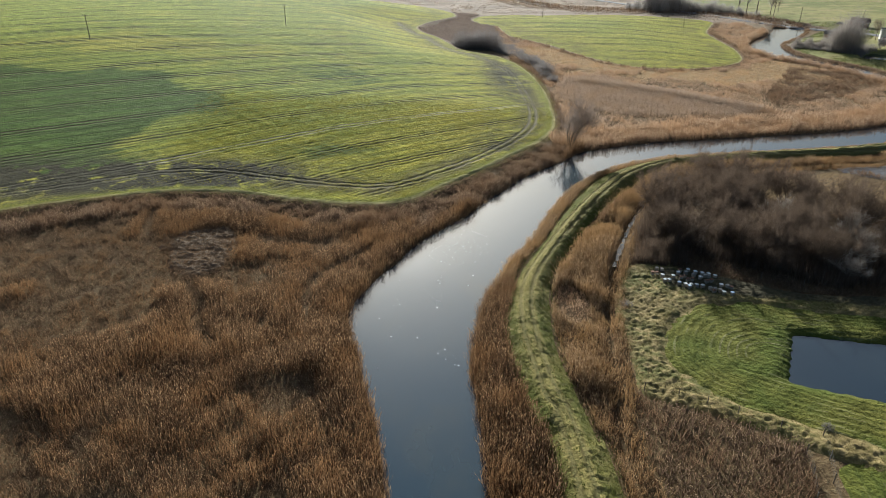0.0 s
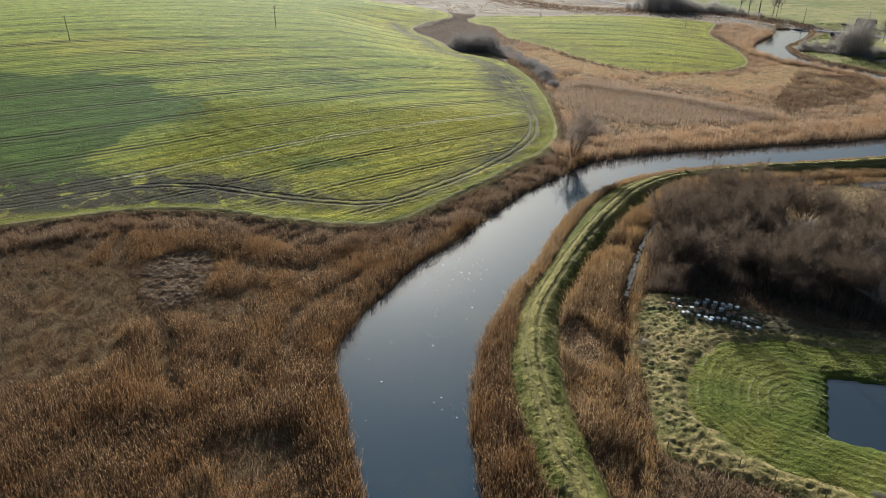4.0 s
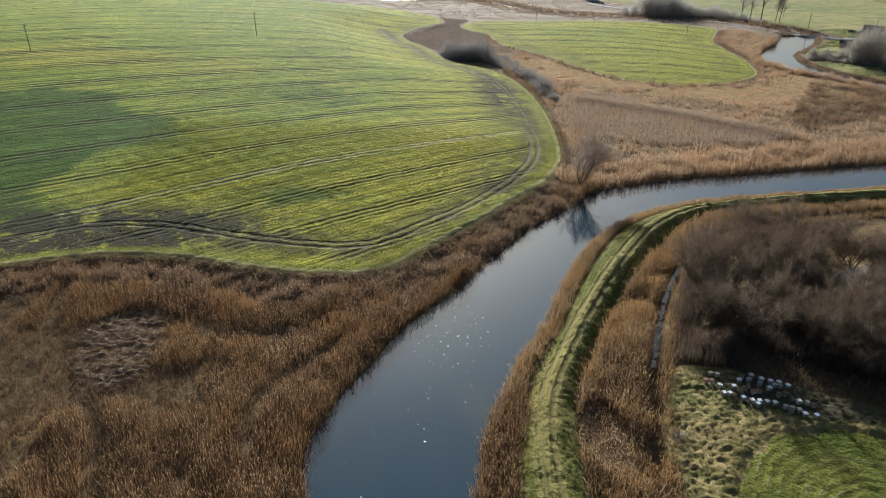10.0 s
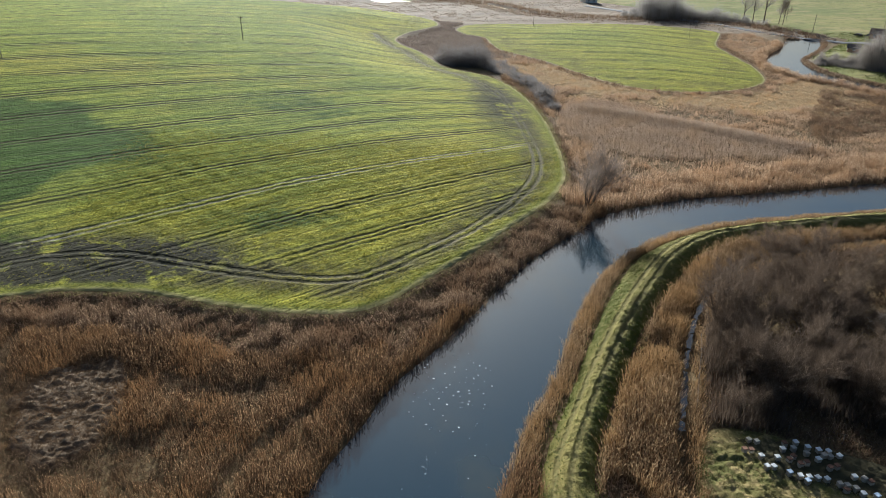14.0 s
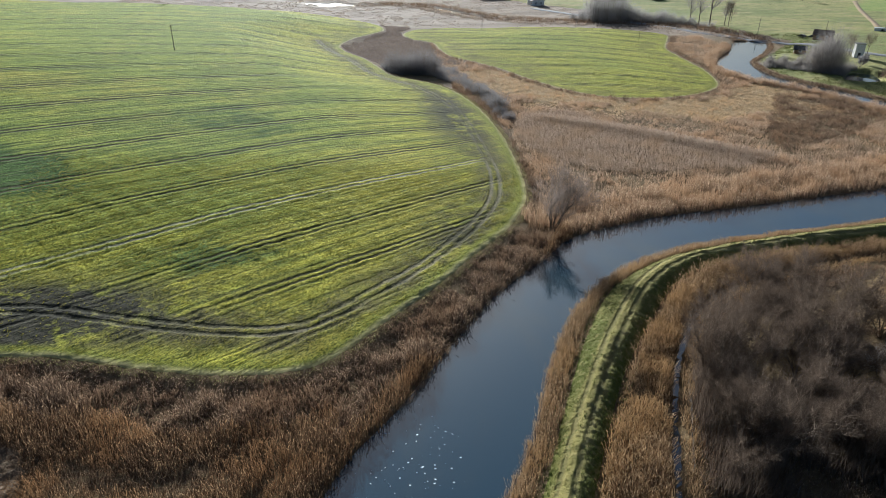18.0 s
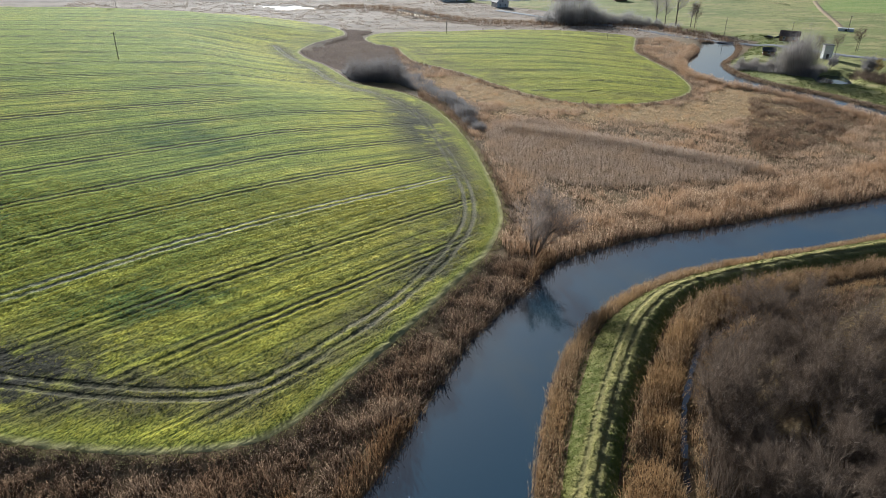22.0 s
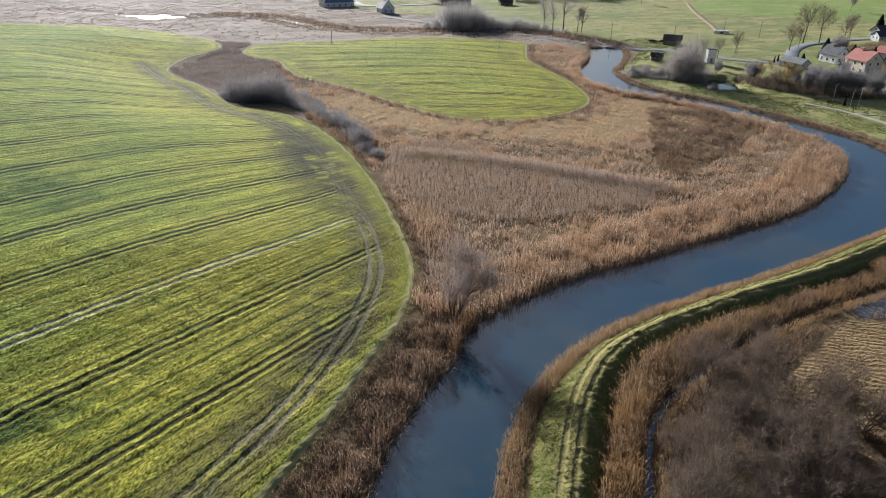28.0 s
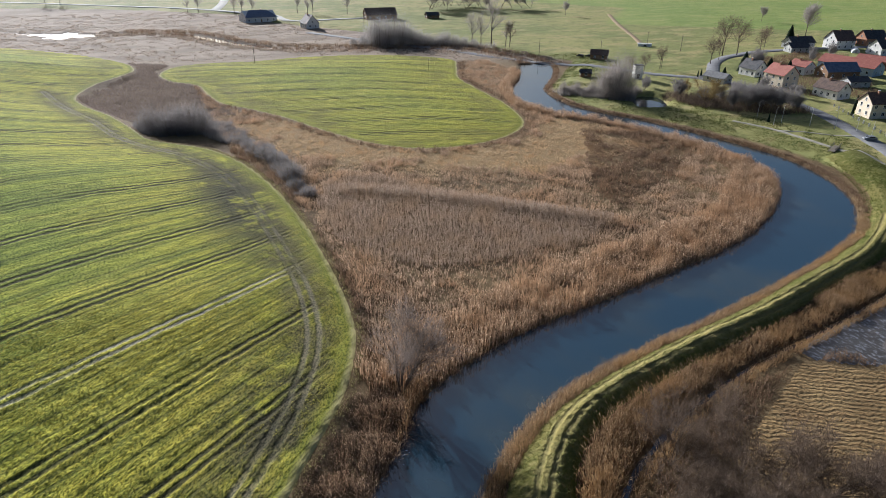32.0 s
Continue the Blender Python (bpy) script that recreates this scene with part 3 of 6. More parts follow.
def mesh_from(name, co, faces, size, material, attrs=None, shade=True):
    """A mesh from numpy corners and faces of one size each."""
    me = bpy.data.meshes.new(name)
    me.vertices.add(len(co))
    me.vertices.foreach_set("co", np.ascontiguousarray(co, np.float32).ravel())
    me.loops.add(faces.size)
    me.loops.foreach_set("vertex_index", np.ascontiguousarray(faces, np.int32).ravel())
    me.polygons.add(len(faces))
    me.polygons.foreach_set("loop_start", np.arange(0, faces.size, size, dtype=np.int32))
    me.polygons.foreach_set("use_smooth", np.full(len(faces), shade))
    for key, values in (attrs or {}).items():
        me.attributes.new(key, "FLOAT", "POINT").data.foreach_set("value", np.ascontiguousarray(values, np.float32))
    me.update(calc_edges=True)
    me.materials.append(material)
    return me


def vnoise(x, y, scale, seed=0):
    """Smooth random values 0..1 over the plan, cells of the given size."""
    rng = np.random.default_rng(1000 + seed)
    tab = rng.random((256, 256))
    u, v = x / scale + 57.3, y / scale + 91.7
    i, j = np.floor(u).astype(int), np.floor(v).astype(int)
    fu, fv = u - i, v - j
    fu, fv = fu * fu * (3 - 2 * fu), fv * fv * (3 - 2 * fv)
    i, j = i % 255, j % 255
    return (tab[i, j] * (1 - fu) + tab[i + 1, j] * fu) * (1 - fv) + (tab[i, j + 1] * (1 - fu) + tab[i + 1, j + 1] * fu) * fv


def fractal(x, y, scale, seed=0):
    return (vnoise(x, y, scale, seed) + 0.5 * vnoise(x, y, scale / 2.1, seed + 1) + 0.25 * vnoise(x, y, scale / 4.3, seed + 2)) / 1.75


IDX = np.arange(NX * NY).reshape(NY, NX)
QUADS = np.stack([IDX[:-1, :-1], IDX[:-1, 1:], IDX[1:, 1:], IDX[1:, :-1]], -1).reshape(-1, 4)


def patch(name, dist, lift, material, attrs=None, slope=0.3, z=None, label="", category="", below=0.35, fine=None):
    """A piece of the sheet inside an outline, dipping under the ground at its edge."""
    keep = (dist[QUADS] > -4.0).any(axis=1) if z is None else (dist[QUADS] > -2.5).any(axis=1)
    if fine:
        b = fine[3]
        keep &= ~((PX[QUADS] > b[0] - 0.01) & (PX[QUADS] < b[2] + 0.01) & (PY[QUADS] > b[1] - 0.01) & (PY[QUADS] < b[3] + 0.01)).all(axis=1)
    q = QUADS[keep]
    used, inv = np.unique(q, return_inverse=True)
    zz = PZ[used] + np.clip(dist[used] * slope, -below, lift) if z is None else np.full(len(used), z)
    co = np.stack([PX[used], PY[used], zz], -1)
    at = {k: v[used] for k, v in (attrs or {}).items()}
    if fine:
        inv = np.concatenate([inv.reshape(-1, 4), fine[1] + len(co)])
        at = {k: np.concatenate([v, fine[2][k]]) for k, v in at.items()}
        co = np.concatenate([co, fine[0]])
    ob = new(name, mesh_from(name, co, inv.reshape(-1, 4), 4, material, at))
    return tagged(ob, label, category, "", "structure")


def far_signed(x, y, poly):
    return np.concatenate([signed(x[i:i + 20000], y[i:i + 20000], poly) for i in range(0, len(x), 20000)])


def lumps(x, y, size, seed, sharp=1.4):
    """Rounded clumps and hollows 0..1, as lying grass makes them."""
    a, b = vnoise(x, y, size, seed), vnoise(x + 0.4 * y, y, size * 0.47, seed + 1)
    return 0.55 * (1 - np.abs(2 * a - 1)) ** sharp + 0.45 * b


def relief(box, step, poly, lift, height, attrs, fade=1.5, wob=0.0):
    """A fine piece of the sheet with its relief: corners, faces, attributes and the box."""
    nx, ny = int(round((box[2] - box[0]) / step)) + 1, int(round((box[3] - box[1]) / step)) + 1
    gx, gy = np.meshgrid(np.linspace(box[0], box[2], nx), np.linspace(box[1], box[3], ny))
    x, y = gx.ravel(), gy.ravel()
    d = far_signed(x, y, poly) + wob * (fractal(x, y, 2.6, 350) - 0.5)
    rim = np.minimum(np.minimum(x - box[0], box[2] - x), np.minimum(y - box[1], box[3] - y))
    z = ground_at(x, y) + np.clip(d * 0.3, -0.35, lift) + height(x, y) * smooth(d, -0.2, 1.0) * smooth(rim, 0.0, fade)
    idx = np.arange(nx * ny).reshape(ny, nx)
    q = np.stack([idx[:-1, :-1], idx[:-1, 1:], idx[1:, 1:], idx[1:, :-1]], -1).reshape(-1, 4)
    q = q[(d[q] > -1.2).any(axis=1)]
    used, inv = np.unique(q, return_inverse=True)
    at = {k: v[used] for k, v in attrs(x, y, d).items()}
    return np.stack([x, y, z], -1)[used], inv.reshape(-1, 4), at, box


def fine_patch(name, box, step, poly, lift, height, material, attrs, label, category, wob=0.0):
    co, q, at, _ = relief(box, step, poly, lift, height, attrs, 1.5, wob)
    return tagged(new(name, mesh_from(name, co, q, 4, material, at)), label, category, "", "structure")


SEDGE_ZONE = curve_pts([(60, 310), (80, 280), (108, 276), (128, 284), (150, 300), (146, 275), (140, 262), (112, 252), (90, 262), (66, 275), (48, 300), (44, 335)], 3, True)
D_MEADOW = signed(PX, PY, MEADOW)
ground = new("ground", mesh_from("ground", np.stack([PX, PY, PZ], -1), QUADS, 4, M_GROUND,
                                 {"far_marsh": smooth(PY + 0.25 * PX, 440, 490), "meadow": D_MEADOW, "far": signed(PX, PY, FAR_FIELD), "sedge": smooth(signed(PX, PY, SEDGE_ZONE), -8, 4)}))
tagged(ground, "brown winter marsh floor turning to yellow-green pasture", "ground", "", "structure")

LUSH_PART = np.array([(-151, 229), (-129, 224), (-99, 219), (-77, 206), (-64, 190), (-77, 180), (-80, 168), (-100, 150), (-170, 130), (-230, 200)], float)


def row_of(x, y):
    return (y - 1.046 * x) / (1 - 0.0022 * np.clip(x, -300, 200))


def crop_attrs(x, y, d):
    lush = smooth(far_signed(x, y, LUSH_PART) + 22 * (fractal(x, y, 34, 305) - 0.5), -9, 6) + 0.9 * np.exp(-((x + 92) / 24) ** 2 - ((y - 152) / 13) ** 2)
    lush = lush + 0.7 * np.exp(-((x + 32) / 16) ** 2 - ((y - 160) / 7) ** 2) + 0.5 * np.exp(-((x + 40) / 26) ** 2 - ((y - 236) / 14) ** 2)
    worn = np.exp(-((x - 23) / 9) ** 2 - ((y - 255) / 40) ** 2) + 1.8 * np.exp(-((x + 57) / 30) ** 2 - ((y - 145) / 10) ** 2) + 1.3 * np.exp(-((x + 98) / 26) ** 2 - ((y - 140) / 12) ** 2) + 0.75 * np.exp(-((x - 15) / 8) ** 2 - ((y - 172) / 20) ** 2)
    gold = np.exp(-((x + 120) / 60) ** 2 - ((y - 262) / 16) ** 2) + 0.9 * np.exp(-((x - 2) / 26) ** 2 - ((y - 190) / 40) ** 2) * smooth(d, 6, 14)
    return {"gold": gold, "row": row_of(x, y), "along": x * 1.15, "edge": d, "track": line_dist(x, y, TRACK), "lush": lush, "worn": worn}


def crop_relief(x, y):
    """Clumps of young cereal, drilled rows, ruts of the tramlines and of the headland track."""
    row = row_of(x, y)
    tram = np.abs(np.abs(((row - 162) / 17 + 100.5) % 1 - 0.5) * 17 - 0.95)
    seam = np.abs(((row - 165) / 5.667 + 100.5) % 1 - 0.5) * 5.667
    trk = np.concatenate([line_dist(x[i:i + 20000], y[i:i + 20000], TRACK) for i in range(0, len(x), 20000)])
    h = 0.15 * lumps(row, x * 1.1, 0.6, 301) + 0.04 * vnoise(row, x * 0.2, 0.6, 303)
    h = h - 0.09 * np.exp(-(tram / 0.3) ** 2) - 0.05 * np.exp(-(seam / 0.25) ** 2) - 0.12 * np.exp(-((trk - 0.95) / 0.4) ** 2)
    return np.maximum(h + 0.14, 0.0)


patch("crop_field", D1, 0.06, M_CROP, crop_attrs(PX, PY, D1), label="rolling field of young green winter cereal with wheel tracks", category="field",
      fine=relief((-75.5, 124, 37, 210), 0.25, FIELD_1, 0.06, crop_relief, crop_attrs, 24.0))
ROW2 = PY + 0.36 * (PX - 90)
patch("crop_field", D2, 0.06, M_CROP2, {"row": ROW2, "along": PX * 1.15, "edge": D2, "track": D2 * 0 + 50.0, "lush": D2 * 0, "worn": D2 * 0, "gold": D2 * 0},
      label="rounded pale green winter cereal field amid the marsh", category="field")
D_DIKE = signed(PX, PY, DIKE)
DIKE_TOP = curve_pts([(15.5, -40), (15, 51), (13.5, 66), (12.5, 80), (14, 94), (19.3, 107), (27.3, 122.5), (35.8, 136.6), (44.6, 148.4), (56.4, 156.8), (80, 162.2), (101, 165), (122, 169.5), (145, 175.5), (170, 189), (192, 210)])
def dike_relief(x, y):
    rut = np.abs(line_dist(x, y, DIKE_TOP) - 0.8)
    return 0.30 * lumps(x * 0.9, y, 0.45, 311) * (1 - 0.5 * np.exp(-(rut / 0.3) ** 2)) + 0.03


patch("dike", np.where(PY > 178, D_DIKE, -9), 0.05, M_DIKE, {"rut": PX * 0 + 50.0}, label="far end of the grassy flood bank", category="dike")
fine_patch("dike", (5, 40, 60, 180), 0.25, DIKE, 0.05, dike_relief, M_DIKE, lambda x, y, d: {"rut": line_dist(x, y, DIKE_TOP)},
           "grassy flood bank with two wheel ruts along its top", "dike")
fine_patch("dike", (60, 148, 165, 190), 0.4, DIKE, 0.05, dike_relief, M_DIKE, lambda x, y, d: {"rut": line_dist(x, y, DIKE_TOP)},
           "grassy flood bank curving along the river", "dike")


def clearing_relief(x, y):
    dull = smooth(signed(x, y, LAWN), -1.0, 0.5)
    return (0.42 * lumps(x * 0.7 + 0.3 * np.sin(y), y, 0.5, 321, 1.4) + 0.16 * vnoise(x, y, 0.35, 325)) * (1 - dull)


def lawn_ring(x, y):
    return far_signed(np.ravel(x), np.ravel(y), LAWN) + 0.6 * (vnoise(x, y, 5, 335) - 0.5)


def lawn_relief(x, y):
    return 0.13 * lumps(x, y, 0.42, 331) + 0.028 * np.sin(lawn_ring(x, y) * 5.2 + 2.0 * vnoise(x, y, 2.5, 336))


# outline of the darker ground strip round the hives
DARK_GROUND = np.array([(36, 101.5), (47, 100.5), (56, 97), (72, 93), (72, 88), (58, 90.5), (50, 91.5), (43, 93.5), (38.5, 95)], float)
fine_patch("clearing", (25, 50, 80, 105), 0.25, CLEARING, 0.04, clearing_relief, M_ROUGH, lambda x, y, d: {"dark_ground": smooth(far_signed(x, y, DARK_GROUND), -1.2, 1.2)},
           "matted straw-coloured tussocks round the beehives", "grass")
fine_patch("lawn", (30, 52, 80, 92), 0.25, LAWN, 0.10, lawn_relief, M_LAWN, lambda x, y, d: {"ring": lawn_ring(x, y)},
           "mown green lawn with curved mowing marks beside the pond", "lawn", 3.5)
CORNER = np.array([(43.8, 54.5), (48, 57.3), (62, 49), (62, 38), (41.5, 44)], float)
fine_patch("grass_corner", (40, 36, 63, 59), 0.3, CORNER, 0.08, lawn_relief, M_LAWN, lambda x, y, d: {"ring": x}, "bright green grass corner behind the garden fence", "grass", 0.8)
FLAT = curve_pts([(-44, 98), (-39, 100), (-38, 108), (-40, 117), (-46, 118), (-52, 114), (-51, 108), (-47, 102)], 2, True)
def flat_relief(x, y):
    return 0.55 * lumps(x * 0.55, y, 0.75, 341, 1.6) + 0.12 * vnoise(x, y, 0.35, 344)


fine_patch("flattened_reeds", (-56, 94, -34, 122), 0.22, FLAT, 0.1, flat_relief, M_FLAT,
           lambda x, y, d: {"edge": d}, "grey-brown reeds laid flat in waves", "reeds", 4.0)
patch("stubble_plot", signed(PX, PY, STUBBLE), 0.06, M_STUB, {"row": 0.55 * PX + 0.83 * PY}, label="small mown stubble plot with swaths in rows", category="field")
FROST = curve_pts([(96, 153.5), (103, 156.5), (115, 158), (128, 160), (124, 152), (108, 146)], 2, True)
patch("frosty_hollow", signed(PX, PY, FROST), 0.04, M_FROST, label="frosted wet hollow with patches of ice", category="wet ground")
D_RIVER = signed(PX, PY, RIVER)
patch("river", D_RIVER, 0, M_WATER, {"wind": PX * 0}, z=0.0, label="dark calm river reflecting the bright winter sky", category="river")
D_UP = 16.0 - line_dist(PX, PY, UPSTREAM)
patch("river_upstream", np.where(D_RIVER > -2.6, -9, D_UP), 0, M_WATER, {"wind": PX * 0 + 0.2}, z=0.004, label="far reach of the river shining in low sun", category="river")
patch("pond", signed(PX, PY, POND), 0, M_POND, z=0.02, label="rectangular dark garden pond", category="pond")
patch("village_pool", signed(PX, PY, GARDEN_POOL), 0, M_POND, z=0.01, label="small pool under bare willows by the village", category="pond")
patch("ditch", np.where(PY > 104, 1.6 - line_dist(PX, PY, DITCH), -9), 0, M_POND, z=-0.25, label="narrow ditch of dull water behind the dike", category="ditch")


# ---- vegetation ----
def scatter(box, spacing, seed):
    """Jittered points over a box of the plan."""
    rng = np.random.default_rng(seed)
    x, y = np.meshgrid(np.arange(box[0], box[2], spacing), np.arange(box[1], box[3], spacing))
    x, y = x.ravel(), y.ravel()
    return x + rng.uniform(-0.5, 0.5, len(x)) * spacing, y + rng.uniform(-0.5, 0.5, len(x)) * spacing


def stalk_mesh(name, x, y, height, material, blades=6, spread=0.3, width=0.06, lean=0.35, plume=0.0, seed=0, base=None):
    """Tufts of thin upright blades at plan points; plume: size of the seed heads."""
    rng = np.random.default_rng(seed)
    n = len(x)
    z = ground_at(x, y) - 0.05 if base is None else base
    k = n * blades
    px = np.repeat(x, blades) + rng.normal(0, spread, k)
    py = np.repeat(y, blades) + rng.normal(0, spread, k)
    pz = np.repeat(z, blades)
    h = np.repeat(height, blades) * rng.uniform(0.6, 1.15, k)
    la, ll = np.repeat(rng.uniform(0, 6.283, n), blades) + rng.normal(0, 0.9, k), np.abs(rng.normal(0, lean, k))
    dx, dy = np.cos(la) * ll * h, np.sin(la) * ll * h
    a = rng.uniform(0, 6.283, k)
    w = width * rng.uniform(0.6, 1.4, k)
    wx, wy = np.cos(a) * w, np.sin(a) * w
    tip = np.stack([px + dx, py + dy, pz + h], -1)
    b1 = np.stack([px - wx, py - wy, pz], -1)
    b2 = np.stack([px + wx, py + wy, pz], -1)
    verts = [np.stack([b1, b2, tip], 1).reshape(-1, 3)]
    faces = [np.arange(3 * k).reshape(-1, 3)]
    if plume:
        low = tip - np.stack([dx * 0.2, dy * 0.2, h * 0.2], -1) * 1.0
        s = plume * rng.uniform(0.6, 1.4, k)
        p1 = (low + tip) / 2 + np.stack([np.cos(a) * s, np.sin(a) * s, -0.02 * h], -1)
        p2 = (low + tip) / 2 - np.stack([np.cos(a) * s, np.sin(a) * s, 0.02 * h], -1)
        top = tip + np.stack([np.cos(la) * s * 1.5, np.sin(la) * s * 1.5, np.full(k, 0.06)], -1)
        verts.append(np.stack([low, p1, top, p2], 1).reshape(-1, 3))
        q = np.arange(4 * k).reshape(-1, 4) + 3 * k
        faces.append(np.concatenate([q[:, [0, 1, 2]], q[:, [0, 2, 3]]]))
    head = {"head": np.concatenate([np.full(len(v), float(i)) for i, v in enumerate(verts)])}
    me = mesh_from(name, np.concatenate(verts), np.concatenate(faces), 3, material, head, shade=False)
    return me


def stuff(name, me, label, category):
    return tagged(new(name, me), label, category, "", "stuff")


def split_west(x, y):
    """Which plan points lie on the field's side of the river."""
    side = np.vstack([BANK_W, [(190, 440), (-900, 900), (-900, -60)]])
    return signed(x, y, side) > 0


MID_W = np.vstack([BANK_W, [(196, 420), (150, 470), (40, 470), (-30, 510), (-40, 200)]])
DARK_WEEDS = np.array([(110, 216), (111, 228), (146, 283), (166, 268), (163, 246), (134, 228)], float)

THICKET = curve_pts([(41, 112), (44, 128), (52, 139), (60, 145), (68, 146), (76, 132), (86, 124), (100, 119), (118, 116), (118, 97), (84, 95), (64, 99), (52, 106)], 2, True)

# reed marsh between the near field and the river
x, y = scatter((-125, 30, 40, 172), 0.5, 11)
d1, dr = signed(x, y, FIELD_1), signed(x, y, RIVER)
west = (signed(x, y, FLAT) < 3.0 * (fractal(x, y, 2.5, 61) - 0.35)) & split_west(x, y) & (d1 < -0.6) & (dr < 0.15) & (x > -60 - 0.6 * (y - 40)) & (y < 172 - 0.1 * (x - 34)) & (x < 38)
x, y, d1, dr = x[west], y[west], d1[west], dr[west]
mat_down = fractal(x, y, 17, 3)
tall = smooth(mat_down, 0.36, 0.60)
lane = np.abs(line_dist(x, y, curve_pts([(-20, 84), (-22, 96), (-14, 108), (-2, 122), (6, 134)])))
tall = tall * smooth(lane, 0.6, 1.6) + 0.55 * np.exp(-((lane - 2.4) / 1.0) ** 2)
path_w = line_dist(x, y, curve_pts([(-52, 58), (-44, 52), (-36, 40)]))
tall = np.maximum(tall, 0.85 * smooth(-lane, -9, -4)) * smooth(lane, 0.5, 1.3) * smooth(path_w, 0.5, 1.6)
winding = line_dist(x, y, curve_pts([(-60, 128), (-56, 112), (-40, 92), (-37, 84), (-33, 78)]))
tall = tall * smooth(winding, 0.4, 1.4)
tall = tall * (0.72 + 0.28 * smooth(x + 8 * (fractal(x, y, 9, 66) - 0.5) - 0.35 * (y - 70), -34, -14))
tall = np.maximum(tall, smooth(dr, -9, -3) * 0.9)
bank = (d1 > -7 - 6 * fractal(x, y, 6, 8)) | ((x > -6) & (dr < -2.5))
h = 0.35 + np.clip(tall, 0, 1.1) * (0.9 + 0.7 * fractal(x, y, 2.2, 5) + 2.6 * (fractal(x, y, 7.5, 62) - 0.3))
keep = ~bank & (np.random.default_rng(5).random(len(x)) < 0.7 + 0.3 * tall)
hi, lo = keep & (tall > 0.35), keep & (tall <= 0.35)
stuff("reed_bed", stalk_mesh("reed_bed", x[hi], y[hi], np.maximum(h[hi], 0.4), M_REED, 9, 0.26, 0.028, 0.3, 0.04, 21), "dense brown winter reeds with pale seed heads", "reeds")
stuff("matted_reeds", stalk_mesh("matted_reeds", x[lo], y[lo], (0.2 + 1.25 * lumps(x, y, 1.5, 67, 1.6) ** 1.6)[lo], M_MATTED, 9, 0.28, 0.038, 0.7, 0.03, 22), "flattened tan reeds and sedge lying in tufts", "reeds")
fx, fy = scatter((-56, 94, -34, 122), 0.4, 64)
fs = signed(fx, fy, FLAT) > -0.5
fx, fy = fx[fs], fy[fs]
stuff("matted_reeds", stalk_mesh("matted_reeds", fx, fy, np.full(len(fx), 0.3), M_MATTED, 8, 0.2, 0.04, 1.7, 0.0, 65, ground_at(fx, fy) + 0.1 + flat_relief(fx, fy) * 0.9), "loose reed stalks on the flattened patch", "reeds")
br = bank & (np.random.default_rng(6).random(len(x)) < 0.8)
mound = lumps(x, y, 3.0, 68, 1.3)
br &= np.random.default_rng(16).random(len(x)) < 0.55 + 0.9 * mound
hb = (0.25 + 2.6 * mound ** 1.5) * (0.22 + 0.78 * smooth(-d1, 1.2, 6.0))
stuff("bank_scrub", stalk_mesh("bank_scrub", x[br], y[br], hb[br], M_HEATH, 9, 0.26, 0.05, 0.6, 0.06, 23), "dark brown dead scrub and weeds along the field edge", "scrub")
ex, ey = scatter((-125, 100, 40, 320), 0.42, 69)
ed = far_signed(ex, ey, FIELD_1)
es = (ed > -1.3) & (ed < 0.5 + 0.8 * (fractal(ex, ey, 3, 70) - 0.5)) & (ex > -112)
stuff("edge_grass", stalk_mesh("edge_grass", ex[es], ey[es], (0.15 + 0.4 * fractal(ex, ey, 2.0, 74) ** 1.5)[es], M_EDGE_GRASS, 6, 0.2, 0.045, 0.7, 0.0, 76), "ragged pale grass along the edge of the field", "grass")

# marsh inside the river's bend
x, y = scatter((30, 165, 182, 420), 0.72, 31)
d1, d2, dr = signed(x, y, FIELD_1), signed(x, y, FIELD_2), signed(x, y, RIVER)
ok = (signed(x, y, MID_W) > 0) & (d1 < -0.8) & (d2 < -0.6) & (dr < 0.2) & ((y > 172 - 0.1 * (x - 34)) | (x > 38))
x, y, d1, d2, dr = x[ok], y[ok], d1[ok], d2[ok], dr[ok]
rnd = np.random.default_rng(7).random(len(x))
f = fractal(x, y, 14, 12)
fringe = dr > (-9 - 9 * f) * (1 - 0.6 * smooth(y, 225, 262))
sedge = (signed(x, y, SEDGE_ZONE) > -4 + 40 * (fractal(x, y, 9, 44) - 0.5)) & ~fringe
dark = (((signed(x, y, DARK_WEEDS) > 3.5 * (fractal(x, y, 5, 45) - 0.5)) & (rnd < 0.95)) | (d1 > -2.5 - 4.5 * (y > 255)) | ((d2 > -4) & (rnd < 0.6))) & ~fringe
ridge = line_dist(x, y, curve_pts([(52, 254), (65, 245), (80, 233), (93, 220), (104, 210)]))
REED_BED = np.array([(47, 262), (62, 262), (78, 242), (94, 225), (104, 212), (92, 205), (74, 204), (54, 205), (44, 216), (40, 240)], float)
pink = (signed(x, y, REED_BED) > 5 * (fractal(x, y, 7, 48) - 0.5)) & ~fringe
bed = ~(fringe | sedge | dark | pink)
gap = (rnd < 0.35 + 0.65 * smooth(f, 0.32, 0.5)) | (y < 192)
bump_line = np.exp(-(ridge / 2.2) ** 2)
s = fringe
stuff("river_reeds", stalk_mesh("river_reeds", x[s], y[s], (0.6 + 2.3 * lumps(x, y, 3.2, 49) ** 1.3 + 0.3 * rnd)[s], M_FRINGE, 9, 0.3, 0.045, 0.25, 0.06, 33), "tall sunlit tan reeds lining the river bank", "reeds")
pale_ridge = (ridge < 0.6 + 1.8 * (f - 0.5)) & ~fringe
pink, bed = pink & ~pale_ridge, bed & ~pale_ridge
s = pale_ridge
